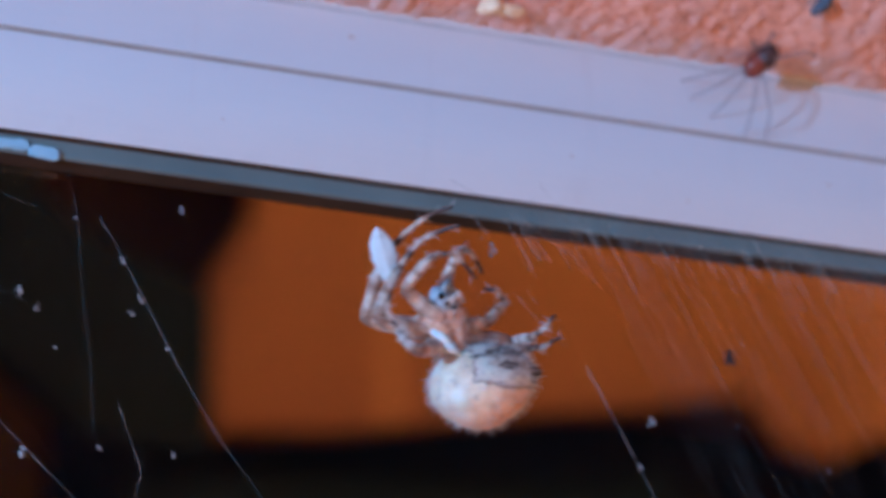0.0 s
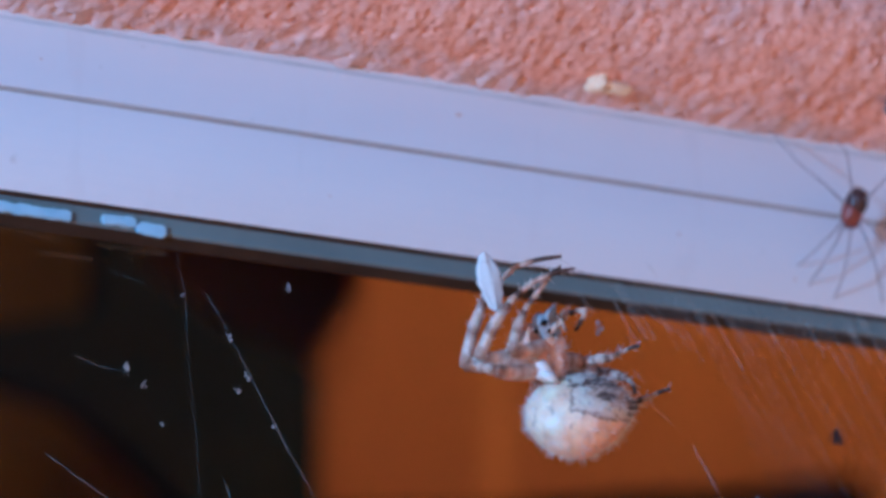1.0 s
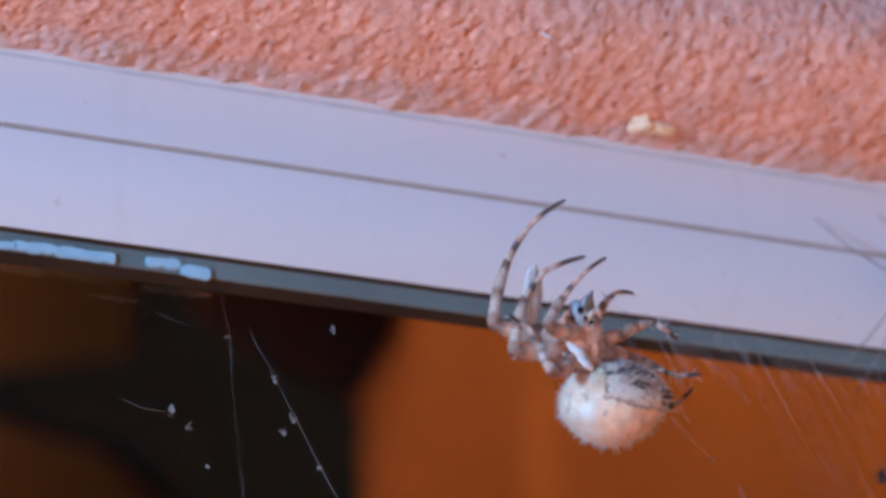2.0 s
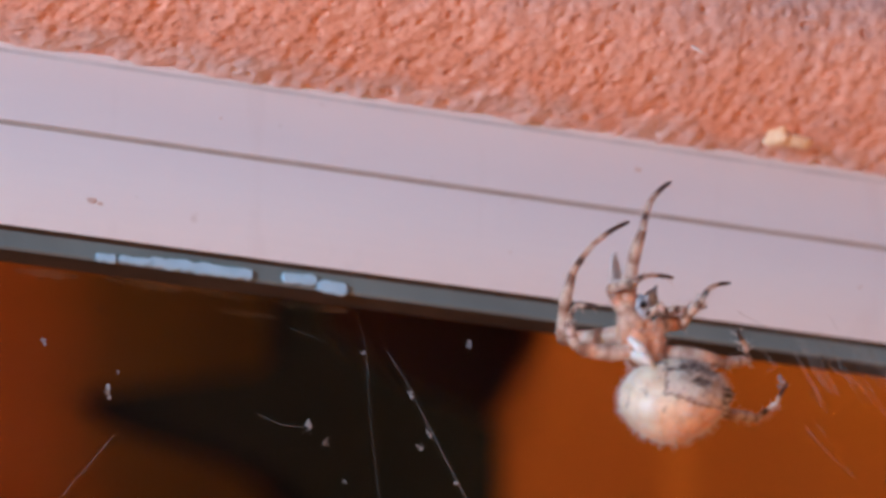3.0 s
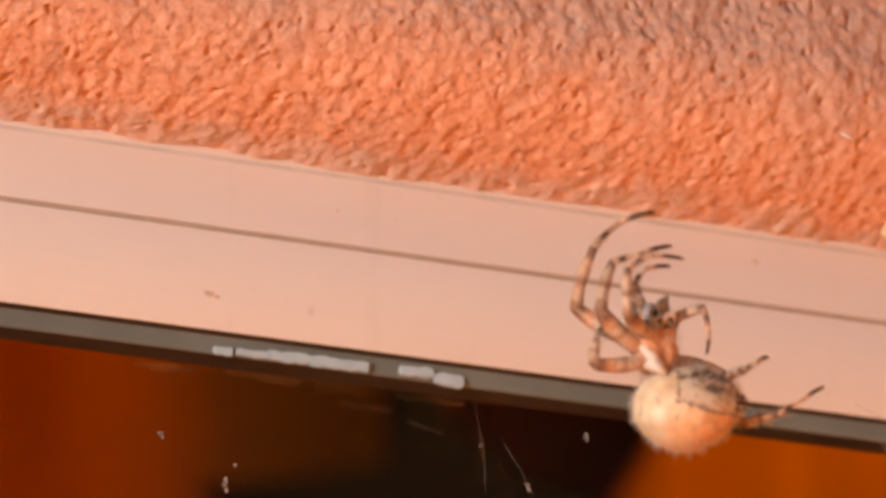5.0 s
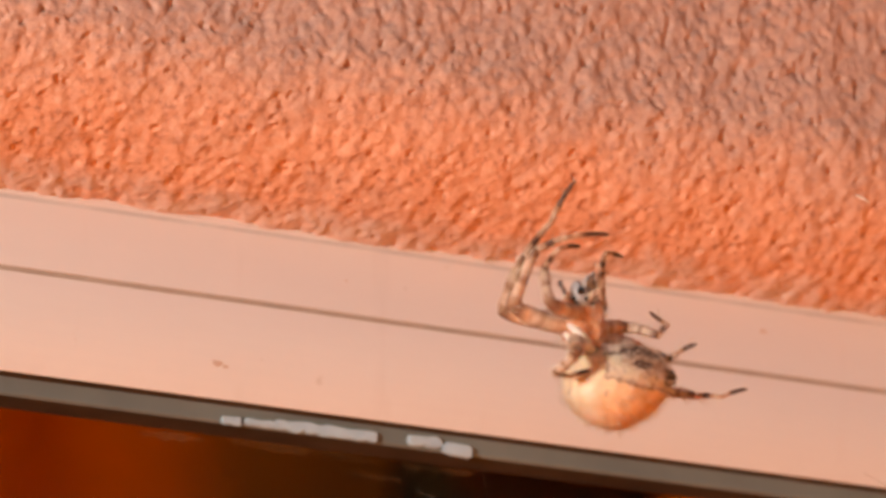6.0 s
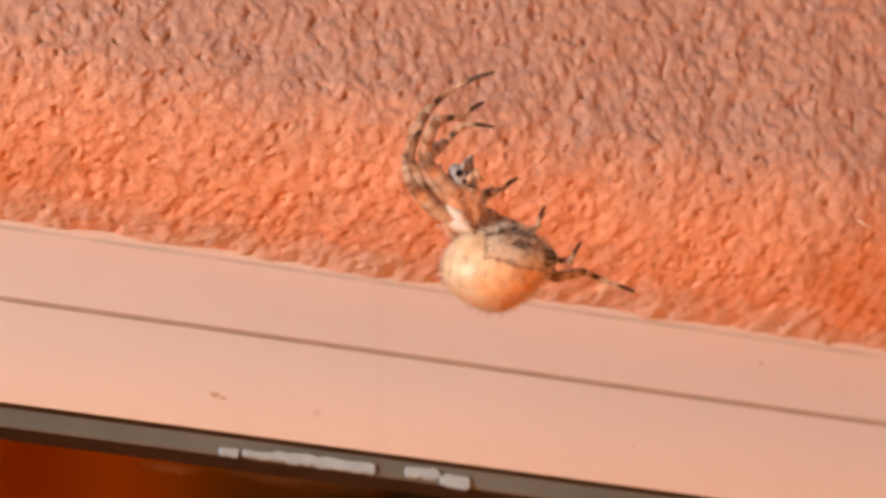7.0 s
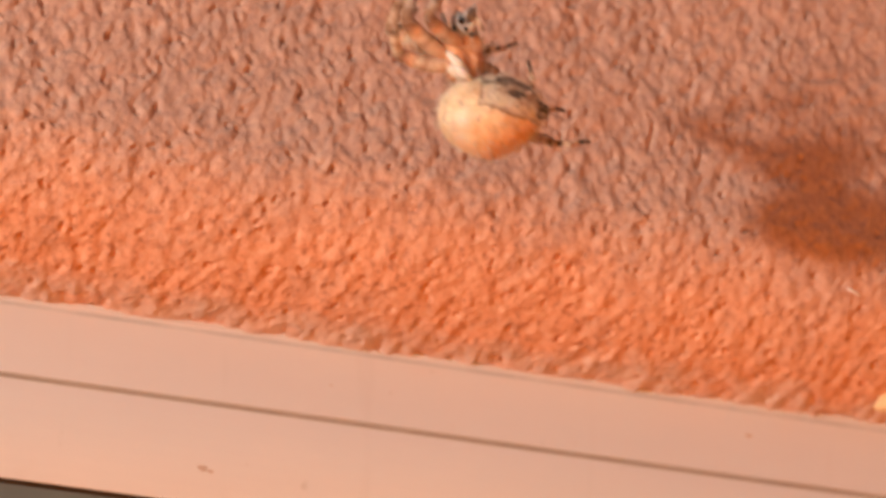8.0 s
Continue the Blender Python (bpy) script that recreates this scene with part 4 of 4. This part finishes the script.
LEGS.append(((-2.05, 4.43, -0.86), (7.00, 3.10, 2.20, 2.33), [
    (-10, -35, 15, 53, 36, 43, 42, -51),
    (-14, -45, -6, 45, -10, 47, 42, 41),
    (-8, -49, -12, 44, -33, 73, -82, 63),
    (0, -56, -26, 9, -21, 0, 17, 0),
    (-7, 0, 9, -39, 111, 40, 121, 44),
    (3, -4, 11, 0, 3, -37, 58, 63),
    (-10, -22, 15, 44, 1, -14, 12, 34),
    (-25, -28, 9, 0, -3, 0, 2, 0),
    (-14, -29, 27, 55, 34, 55, 26, -56),
    (-16, -45, -32, 45, 37, 62, 26, 55),
    (-21, -26, -42, 37, -14, 51, 62, -17),
    (-35, 0, -46, 0, 7, -53, 14, 44),
    (-26, -41, -31, 49, -3, 60, 3, -45),
]))
LEGS.append(((-2.43, 3.89, -1.62), (9.47, 3.35, 2.61, 2.59), [
    (-15, -45, 18, 59, 11, 68, 34, 52),
    (-23, -50, 17, 31, 42, 39, 50, 35),
    (-27, -43, -2, 54, 25, 46, 25, 45),
    (-11, -41, -78, 0, 35, 55, 65, 51),
    (-33, 0, -8, -34, 42, 18, 69, 37),
    (-32, -37, 16, 48, 23, 61, 45, -59),
    (-22, -39, -6, 50, 70, 56, 109, 10),
    (-25, -36, -5, 37, 45, 56, 85, 48),
    (-34, 0, 16, 0, 31, 0, 34, 0),
    (-31, -31, -23, 53, -14, 18, 10, 0),
    (-32, -3, 10, -35, -26, 0, -21, 0),
    (-26, -30, -32, 14, 21, 0, 39, 37),
    (-38, -25, -22, 52, -7, 50, 16, -40),
]))


def spider():
    root = tagged(empty("spider"), "pale hairy garden spider with brown-ringed legs climbing its web", "spider")
    u = 0.0000542
    rng = random.Random(3)
    # abdomen: an egg, blunt towards the waist, with a pointed spinneret end
    bm = bmesh.new()
    bmesh.ops.create_uvsphere(bm, u_segments=48, v_segments=32, radius=1)
    bmesh.ops.rotate(bm, verts=bm.verts, matrix=Matrix.Rotation(radians(90), 3, "Y"))

    def egg(n):
        p = Vector((n.x * 96, n.y * (73 - 14 * max(n.x, 0) ** 2), n.z * (80 - 16 * max(n.x, 0) ** 2)))
        p.y += 10 * n.x * (n.x > 0) + 5 * (1 - n.x * n.x) * (n.y < 0) * n.y
        return (p + p.normalized() * 2.2 * noise.noise(n * 4.5) + p.normalized() * 1.6 * noise.noise(n * 13)) * u
    for v in bm.verts:
        v.co = egg(v.co.copy())
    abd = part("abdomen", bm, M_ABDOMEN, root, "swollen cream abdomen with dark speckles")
    hb = bmesh.new()
    for i in range(950):
        n = Vector((rng.gauss(0, 1), rng.gauss(0, 1), rng.gauss(0, 1))).normalized()
        p = egg(n)
        d = (n + Vector((rng.uniform(-.5, .5), rng.uniform(-.5, .5), rng.uniform(-.5, .5))) + Vector((0.3, -0.2, 0))).normalized()
        add_hair(hb, p, d, rng.uniform(8, 19) * u, 0.85 * u)
    tagged(part("hair_coat", hb, M_HAIR, abd, "short pale bristles"), kind="stuff")
    for k, (x, y, z) in enumerate(((93, 14, 8), (92, 6, -8), (88, 22, 0))):
        part("spinneret", blob_bm((12 * u, 8 * u, 8 * u), (x * u, y * u, z * u), 12, 8), M_BUGDARK, abd)
    # front body
    bm = blob_bm((42 * u, 54 * u, 36 * u), (-62 * u, 108 * u, -6 * u), 40, 26, 0.30, 900, 1.0, 18)
    car = part("carapace", bm, M_CARAPACE, root, "reddish brown front body")
    hb = bmesh.new()
    for i in range(260):
        n = Vector((rng.gauss(0, 1), rng.gauss(0, 1), rng.gauss(0, 1))).normalized()
        p = Vector((-62 + n.x * 42, 108 + n.y * 54, -6 + n.z * 36)) * u
        d = (n + Vector((rng.uniform(-.6, .6), rng.uniform(-.2, .9), rng.uniform(-.6, .6)))).normalized()
        add_hair(hb, p, d, rng.uniform(8, 22) * u, 0.9 * u)
    tagged(part("hair_coat", hb, M_HAIR, car, "short pale bristles"), kind="stuff")
    part("waist", blob_bm((20 * u, 22 * u, 18 * u), (-40 * u, 66 * u, 0), 16, 10, 0.1, 600, 2.0), M_CARAPACE, root)
    for x0, y0, x1, y1, w in ((-92, 92, -52, 62, 20), (-84, 108, -46, 74, 28), (-70, 84, -38, 60, 32)):
        bm = bmesh.new()
        add_tube(bm, [(x0 * u, y0 * u, w * u), ((x0 + x1) / 2 * u, (y0 + y1) / 2 * u, (w + 6) * u), (x1 * u, y1 * u, w * u)], [5 * u, 10 * u, 5 * u], 10)
        part("sternum_plate", bm, M_STERNUM, car, "glossy pale plate")
    for k, (x, y, z) in enumerate(((-62, 158, 14), (-48, 154, -12))):
        che = part("chelicera", blob_bm((17 * u, 27 * u, 17 * u), (x * u, y * u, z * u), 18, 12, 0.15, 700, k, 25), M_FACE, root, "bluish grey jaw")
    for x, y, z, r in ((-62, 164, 22, 10), (-52, 152, 25, 5), (-74, 152, 26, 4), (-40, 142, 12, 5)):
        part("eye", blob_bm((r * u, r * u, r * u), (x * u, y * u, z * u), 14, 10), M_EYE, car, "shiny black eye")
    for k, (pts) in enumerate((((-50, 150, 20), (-30, 168, 30), (-22, 150, 30)), ((-66, 160, -10), (-48, 186, -8), (-36, 178, -6)))):
        bm = bmesh.new()
        add_tube(bm, [Vector(p) * u for p in pts], [7 * u, 6 * u, 4 * u], 10)
        part("palp", bm, M_TIBIA, root)
    # hip joints between the front body and each leg
    for hip, lens, rows in LEGS:
        c = Vector(hip) * 0.001
        mid = Vector((-62 * u, 104 * u, -2 * u)).lerp(c, 0.62)
        bm = bmesh.new()
        add_tube(bm, [mid.lerp(c, q) for q in (-0.9, -0.5, 0.1, 0.6, 1.0)], [7 * u, 15 * u, 18 * u, 16 * u, 10 * u], 12)
        for v in bm.verts:
            v.co += v.co.normalized() * 3 * u * noise.noise(v.co * 1500)
        cox = part("coxa", bm, M_COXA, root, "salmon-coloured hip joint")
        hb = bmesh.new()
        for k in range(34):
            d = Vector((rng.gauss(0, 1), rng.gauss(0, 1), rng.gauss(0, 1))).normalized()
            add_hair(hb, mid.lerp(c, rng.uniform(-0.3, 1.0)) + d * 14 * u, d, rng.uniform(7, 17) * u, 0.9 * u)
        tagged(part("bristles", hb, M_HAIR, cox), kind="stuff")
    for k in range(5):
        bm = bmesh.new()
        a = Vector((-56 + 5 * k, 168 + 3 * (k % 2), 14 - 7 * k)) * u
        add_tube(bm, [a, a + Vector((3 - 2 * k, 14, 5)) * u, a + Vector((8 - 2 * k, 20 + 3 * k, 6)) * u], [6 * u, 5 * u, 1.5 * u], 8)
        part("mouth_bristle_tuft", bm, M_FACE, car)
    # eight legs of four jointed segments
    parts = []
    for n, (hip, lens, rows) in enumerate(LEGS):
        segs = []
        thick = 1.04 if n < 2 else 0.90
        for name, length, mat, shape in (("femur", lens[0], M_FEMUR, ((-3, 9), (6, 14), (36, 17), (76, 15), (100, 11))),
                                         ("tibia", lens[1], M_TIBIA, ((-5, 9), (6, 12), (20, 11), (30, 10), (60, 11), (92, 8), (103, 6.5))),
                                         ("metatarsus", lens[2], M_METATARSUS, ((-4, 5), (8, 6.5), (50, 5.6), (90, 5.2), (103, 4.6))),
                                         ("tarsus", lens[3], M_TARSUS, ((-3, 4.4), (15, 5), (55, 4.4), (85, 3.8), (100, 2.2)))):
            bm, hb = bmesh.new(), bmesh.new()
            L = length * 0.001
            bend = {"femur": 0.05, "tibia": 0.04, "metatarsus": 0.03, "tarsus": 0.04}[name] * L
            dense, rad = [], []
            for a in range(19):
                q = shape[0][0] + (shape[-1][0] - shape[0][0]) * a / 18
                dense.append((q / 100 * L, bend * math.sin(math.pi * max(0, min(q, 100)) / 100), 0))
                rad.append(float(np.interp(q, [s[0] for s in shape], [s[1] for s in shape])) * u * thick)
            add_tube(bm, dense, rad, 10)
            for k in range({"femur": 46, "tibia": 34, "metatarsus": 9, "tarsus": 4}[name]):
                q = rng.uniform(0, 1)
                a = rng.uniform(0, 6.28)
                d = Vector((0.7, math.cos(a), math.sin(a))).normalized()
                add_hair(hb, Vector((q * L, bend * math.sin(math.pi * q), 0)) + Vector((0, math.cos(a), math.sin(a))) * 5 * u, d, rng.uniform(10, 21) * u, 1.0 * u)
            segs.append(part(name, bm, mat, root))
            tagged(part("bristles", hb, M_HAIR, segs[-1]), kind="stuff")
        parts.append(segs)
    return root, parts


SPIDER, LEG_PARTS = spider()


# ---- the wing of its prey ----
def prey_wing():
    """A torn white wing that the spider holds between its front legs: a thin pleated leaf, widest above its middle."""
    bm = bmesh.new()
    rows, cols, rng = 15, 9, random.Random(9)
    sides = []
    for face in (1, -1):
        grid = []
        for i in range(rows):
            q = i / (rows - 1)
            half = float(np.interp(q, (0, 0.10, 0.50, 0.78, 0.90, 1), (0.25, 0.75, 1.30, 1.02, 0.62, 0.10))) + 0.08 * math.sin(i * 2.1)
            line = []
            for j in range(cols):
                w = 2 * j / (cols - 1) - 1
                fold = 0.07 * math.cos(w * 7.5) * (1 - abs(w) * 0.3) + 0.35 * (1 - w * w) + 0.1 * math.sin(q * 5) + 0.06 * math.cos(q * 38 + w)
                crease = 0.16 * noise.noise(Vector((w * 1.7, q * 4.2, 3.0)))
                line.append(bm.verts.new((w * half * 0.001 - 0.0005 * (q - 0.5), (5.8 * q - 2.9) * 0.001, (fold + crease + 0.02 * face) * 0.001)))
            grid.append(line)
        sides.append(grid)
    for grid, face in zip(sides, (1, -1)):
        for i in range(rows - 1):
            for j in range(cols - 1):
                quad = (grid[i][j], grid[i][j + 1], grid[i + 1][j + 1], grid[i + 1][j])
                bm.faces.new(quad if face > 0 else quad[::-1])
    front, back = sides
    rim = lambda g: [g[0][j] for j in range(cols)] + [g[i][-1] for i in range(1, rows)] + [g[-1][j] for j in range(cols - 2, -1, -1)] + [g[i][0] for i in range(rows - 2, 0, -1)]
    ra, rb = rim(front), rim(back)
    for k in range(len(ra)):
        bm.faces.new((ra[k], rb[k], rb[(k + 1) % len(ra)], ra[(k + 1) % len(ra)]))
    return tagged(mesh_object("insect_wing", bm, M_WING), "torn white insect wing held between the spider's front legs", "wing")


WING = prey_wing()


# ---- the small harvestman ----
def harvestman():
    root = tagged(empty("harvestman"), "small red and black long-legged harvestman", "harvestman")
    part("body", blob_bm((0.00125, 0.0017, 0.0011), (0.0, -0.0005, 0), 20, 14, 0.08, 900), M_RED, root, "reddish front body")
    part("abdomen", blob_bm((0.0013, 0.0016, 0.0012), (0.0004, 0.0010, 0), 20, 14, 0.08, 900, 4), M_BUGBROWN, root, "blackish brown abdomen")
    for k, (x1, y1, x2, y2) in enumerate(((-5.2, 3.5, -8.2, 6.8), (-1.2, 5.0, -1.6, 6.0), (2.6, 3.2, 5.0, 4.2), (-3.4, -4.4, -6.3, -8.0),
                                          (-2.4, -5.5, -4.0, -9.5), (-0.2, -5.5, -0.6, -9.8), (2.5, -4.5, 4.5, -8.5), (3.6, -3.0, 6.2, -6.5))):
        bm = bmesh.new()
        m = 0.0013
        add_tube(bm, [(0.1 * x1 * m, 0.1 * y1 * m, 0), (x1 * m * 0.5, y1 * m * 0.5, 0.0016), (x1 * m, y1 * m, 0.001), ((x1 + x2) / 2 * m, (y1 + y2) / 2 * m, -0.002), (x2 * m, y2 * m, -0.006)],
                 [0.00014, 0.00011, 0.00009, 0.00008, 0.00006], 6)
        part("leg", bm, M_BUGLEG, root, "hair-thin grey leg")
    return root


HARVESTMAN = harvestman()


# ---- what moves ----
def body(x, y, z, roll):
    """A pose that faces the viewer's side of the wall: x right, y up, z out of the wall."""
    return pose(x, y, z, 110.939, 0, -21.135) @ pose(0, 0, 0, 0, 0, roll)


def way_of(a, e):
    a, e = radians(a), radians(e)
    return Vector((math.cos(e) * math.cos(a), math.cos(e) * math.sin(a), math.sin(e)))


def bone(p, d):
    """A segment that starts at p and points along d."""
    x = d.normalized()
    z = Vector((0, 0, 1)) - x * x.z
    z = z.normalized() if z.length > 0.05 else Vector((0, 1, 0))
    y = z.cross(x).normalized()
    z = x.cross(y)
    m = Matrix((x, y, z)).transposed().to_4x4()
    m.translation = p
    return m


def leg_rows(hip, lens, rows):
    """Rows for the four segments of a leg, every tenth of a second, joints kept together."""
    made = [[] for j in lens]
    for i in range(81):
        t = i / 10
        k = max(j for j in range(len(rows)) if LEG_TIMES[j] <= t + 1e-6)
        k = min(k, len(rows) - 2)
        f = (t - LEG_TIMES[k]) / (LEG_TIMES[k + 1] - LEG_TIMES[k])
        f = f * f * (3 - 2 * f)
        p = Vector(hip) * 0.001
        for j in range(len(lens)):
            a = way_of(*rows[k][2 * j:2 * j + 2])
            b = way_of(*rows[k + 1][2 * j:2 * j + 2])
            d = a.lerp(b, f)
            d = d.normalized() if d.length > 0.05 else a
            made[j].append((t, bone(p, d)))
            p = p + d * lens[j] * 0.001
    return made


# where the spider holds the wing: seconds, millimetres from its middle, turn and twist
HELD = ((0.0, -8.2, 13.2, -0.5, 4, 6), (0.5, -8.7, 12.8, -0.5, 4, 10), (1.2, -8.1, 13.1, -0.5, 6, 12), (2.5, -7.5, 10.1, -0.5, -12, 54),
        # later rows turn it edge-on behind the front body, hidden from the camera
        (3.0, -5.9, 11.0, -0.6, 2, 62), (3.5, -5.4, 9.6, -1.4, 16, 70), (4.2, -4.2, 7.4, -2.2, 24, 78), (8.0, -4.2, 7.4, -2.2, 24, 78))


def held(t):
    k = max(i for i in range(len(HELD) - 1) if HELD[i][0] <= t + 1e-6)
    f = (t - HELD[k][0]) / (HELD[k + 1][0] - HELD[k][0])
    f = f * f * (3 - 2 * f)
    x, y, z, turn, twist = [a + (b - a) * f for a, b in zip(HELD[k][1:], HELD[k + 1][1:])]
    return pose(x * 0.001, y * 0.001, z * 0.001, 0, 0, turn) @ pose(0, 0, 0, 0, twist, 0)


def motions():
    way = [
        (0.0, body(0.0208, -0.0450, 1.9514, 6)),
        (0.1, body(0.0224, -0.0450, 1.9532, 6)),
        (0.2, body(0.0232, -0.0450, 1.9534, 6)),
        (0.3, body(0.0223, -0.0450, 1.9529, 6)),
        (0.4, body(0.0209, -0.0450, 1.9523, 6)),
        (0.5, body(0.0203, -0.0450, 1.9518, 6)),
        (0.6, body(0.0209, -0.0450, 1.9551, 5)),
        (0.7, body(0.0224, -0.0450, 1.9559, 4)),
        (0.8, body(0.0219, -0.0450, 1.9568, 4)),
        (0.9, body(0.0202, -0.0450, 1.9563, 3)),
        (1.0, body(0.0198, -0.0450, 1.9561, 2)),
        (1.1, body(0.0210, -0.0450, 1.9561, 2)),
        (1.2, body(0.0214, -0.0450, 1.9569, 2)),
        (2.3, body(0.0171, -0.0450, 1.9614, 0)),
        (2.4, body(0.0160, -0.0450, 1.9614, 0)),
        (2.5, body(0.0140, -0.0450, 1.9607, 0)),
        (2.6, body(0.0144, -0.0450, 1.9613, -0)),
        (2.7, body(0.0151, -0.0450, 1.9620, -1)),
        (2.8, body(0.0160, -0.0450, 1.9618, -1)),
        (2.9, body(0.0140, -0.0450, 1.9638, -2)),
        (3.0, body(0.0107, -0.0450, 1.9620, -2)),
        (3.1, body(0.0083, -0.0450, 1.9613, -2)),
        (3.2, body(0.0098, -0.0450, 1.9629, -2)),
        (3.3, body(0.0135, -0.0450, 1.9651, -2)),
        (3.4, body(0.0142, -0.0450, 1.9659, -2)),
        (3.5, body(0.0086, -0.0450, 1.9637, -2)),
        (3.6, body(0.0028, -0.0450, 1.9633, -2)),
        (3.7, body(0.0021, -0.0450, 1.9655, -2)),
        (3.8, body(0.0078, -0.0450, 1.9695, -1)),
        (3.9, body(0.0124, -0.0450, 1.9707, -1)),
        (4.0, body(0.0103, -0.0450, 1.9666, -1)),
        (4.1, body(0.0062, -0.0450, 1.9657, -0)),
        (4.2, body(0.0048, -0.0450, 1.9671, 1)),
        (4.3, body(0.0061, -0.0450, 1.9694, 2)),
        (4.4, body(0.0091, -0.0450, 1.9706, 3)),
        (4.5, body(0.0084, -0.0450, 1.9680, 4)),
        (4.6, body(0.0055, -0.0450, 1.9657, 3)),
        (4.7, body(0.0021, -0.0450, 1.9673, 2)),
        (4.8, body(0.0002, -0.0450, 1.9701, 1)),
        (4.9, body(-0.0005, -0.0450, 1.9711, -0)),
        (5.0, body(0.0001, -0.0450, 1.9691, -1)),
        (5.1, body(0.0019, -0.0450, 1.9686, -1)),
        (5.2, body(0.0039, -0.0450, 1.9679, -1)),
        (6.3, body(-0.0105, -0.0450, 1.9812, 1)),
        (6.4, body(-0.0089, -0.0450, 1.9817, 1)),
        (6.5, body(-0.0056, -0.0450, 1.9810, 1)),
        (6.6, body(-0.0029, -0.0450, 1.9816, 1)),
        (6.7, body(-0.0034, -0.0450, 1.9818, 1)),
        (6.8, body(-0.0085, -0.0450, 1.9873, 2)),
        (6.9, body(-0.0161, -0.0450, 1.9931, 2)),
        (7.0, body(-0.0198, -0.0450, 1.9911, 2)),
        (7.1, body(-0.0188, -0.0450, 1.9940, 1)),
        (7.2, body(-0.0130, -0.0450, 1.9956, 1)),
        (7.3, body(-0.0093, -0.0450, 1.9958, 0)),
        (7.4, body(-0.0095, -0.0450, 1.9953, -0)),
        (7.5, body(-0.0152, -0.0450, 1.9963, -1)),
        (7.6, body(-0.0217, -0.0450, 2.0009, -1)),
        (7.7, body(-0.0256, -0.0450, 2.0093, -2)),
        (7.8, body(-0.0262, -0.0450, 2.0143, -2)),
        (7.9, body(-0.0230, -0.0450, 2.0158, -3)),
        (8.0, body(-0.0191, -0.0450, 2.0150, -3)),
    ]
    walk(SPIDER, way)
    for segs, (hip, lens, rows) in zip(LEG_PARTS, LEGS):
        for seg, made in zip(segs, leg_rows(hip, lens, rows)):
            walk(seg, made)
    walk(WING, [(t, m @ held(t)) for t, m in way])
    walk(BEETLE, [
        (0.0, body(0.0807, -0.0127, 2.0123, 130)),
        (0.2, body(0.0803, -0.0120, 2.0119, 130)),
        (0.3, body(0.0800, -0.0114, 2.0115, 130)),
        (0.4, body(0.0797, -0.0114, 2.0115, 130)),
        (0.5, body(0.0793, -0.0105, 2.0110, 130)),
        (0.6, body(0.0779, -0.0098, 2.0107, 130)),
        (8.0, body(0.0779, -0.0098, 2.0107, 130)),
    ])
    walk(FLAKE, [
        (0.0, pose(0.0223, -0.021, 2.0097)),
        (2.5, pose(0.0248, -0.021, 2.0103)),
        (5.0, pose(0.0297, -0.021, 2.0116)),
        (7.0, pose(0.0309, -0.021, 2.0135)),
        (8.0, pose(0.0313, -0.021, 2.0140)),
    ])
    walk(HARVESTMAN, [
        (0.0, body(0.0770, -0.0042, 2.0080, -38)),
        (0.2, body(0.0773, -0.0042, 2.0051, -28)),
        (0.4, body(0.0769, -0.0042, 2.0044, -22)),
        (0.6, body(0.0752, -0.0042, 2.0036, -20)),
        (0.8, body(0.0782, -0.0042, 2.0000, -12)),
        (1.0, body(0.0748, -0.0042, 1.9992, -6)),
        (2.0, body(0.0758, -0.0042, 1.9952, 2)),
        (8.0, body(0.0758, -0.0042, 1.9932, 3)),
    ])


motions()
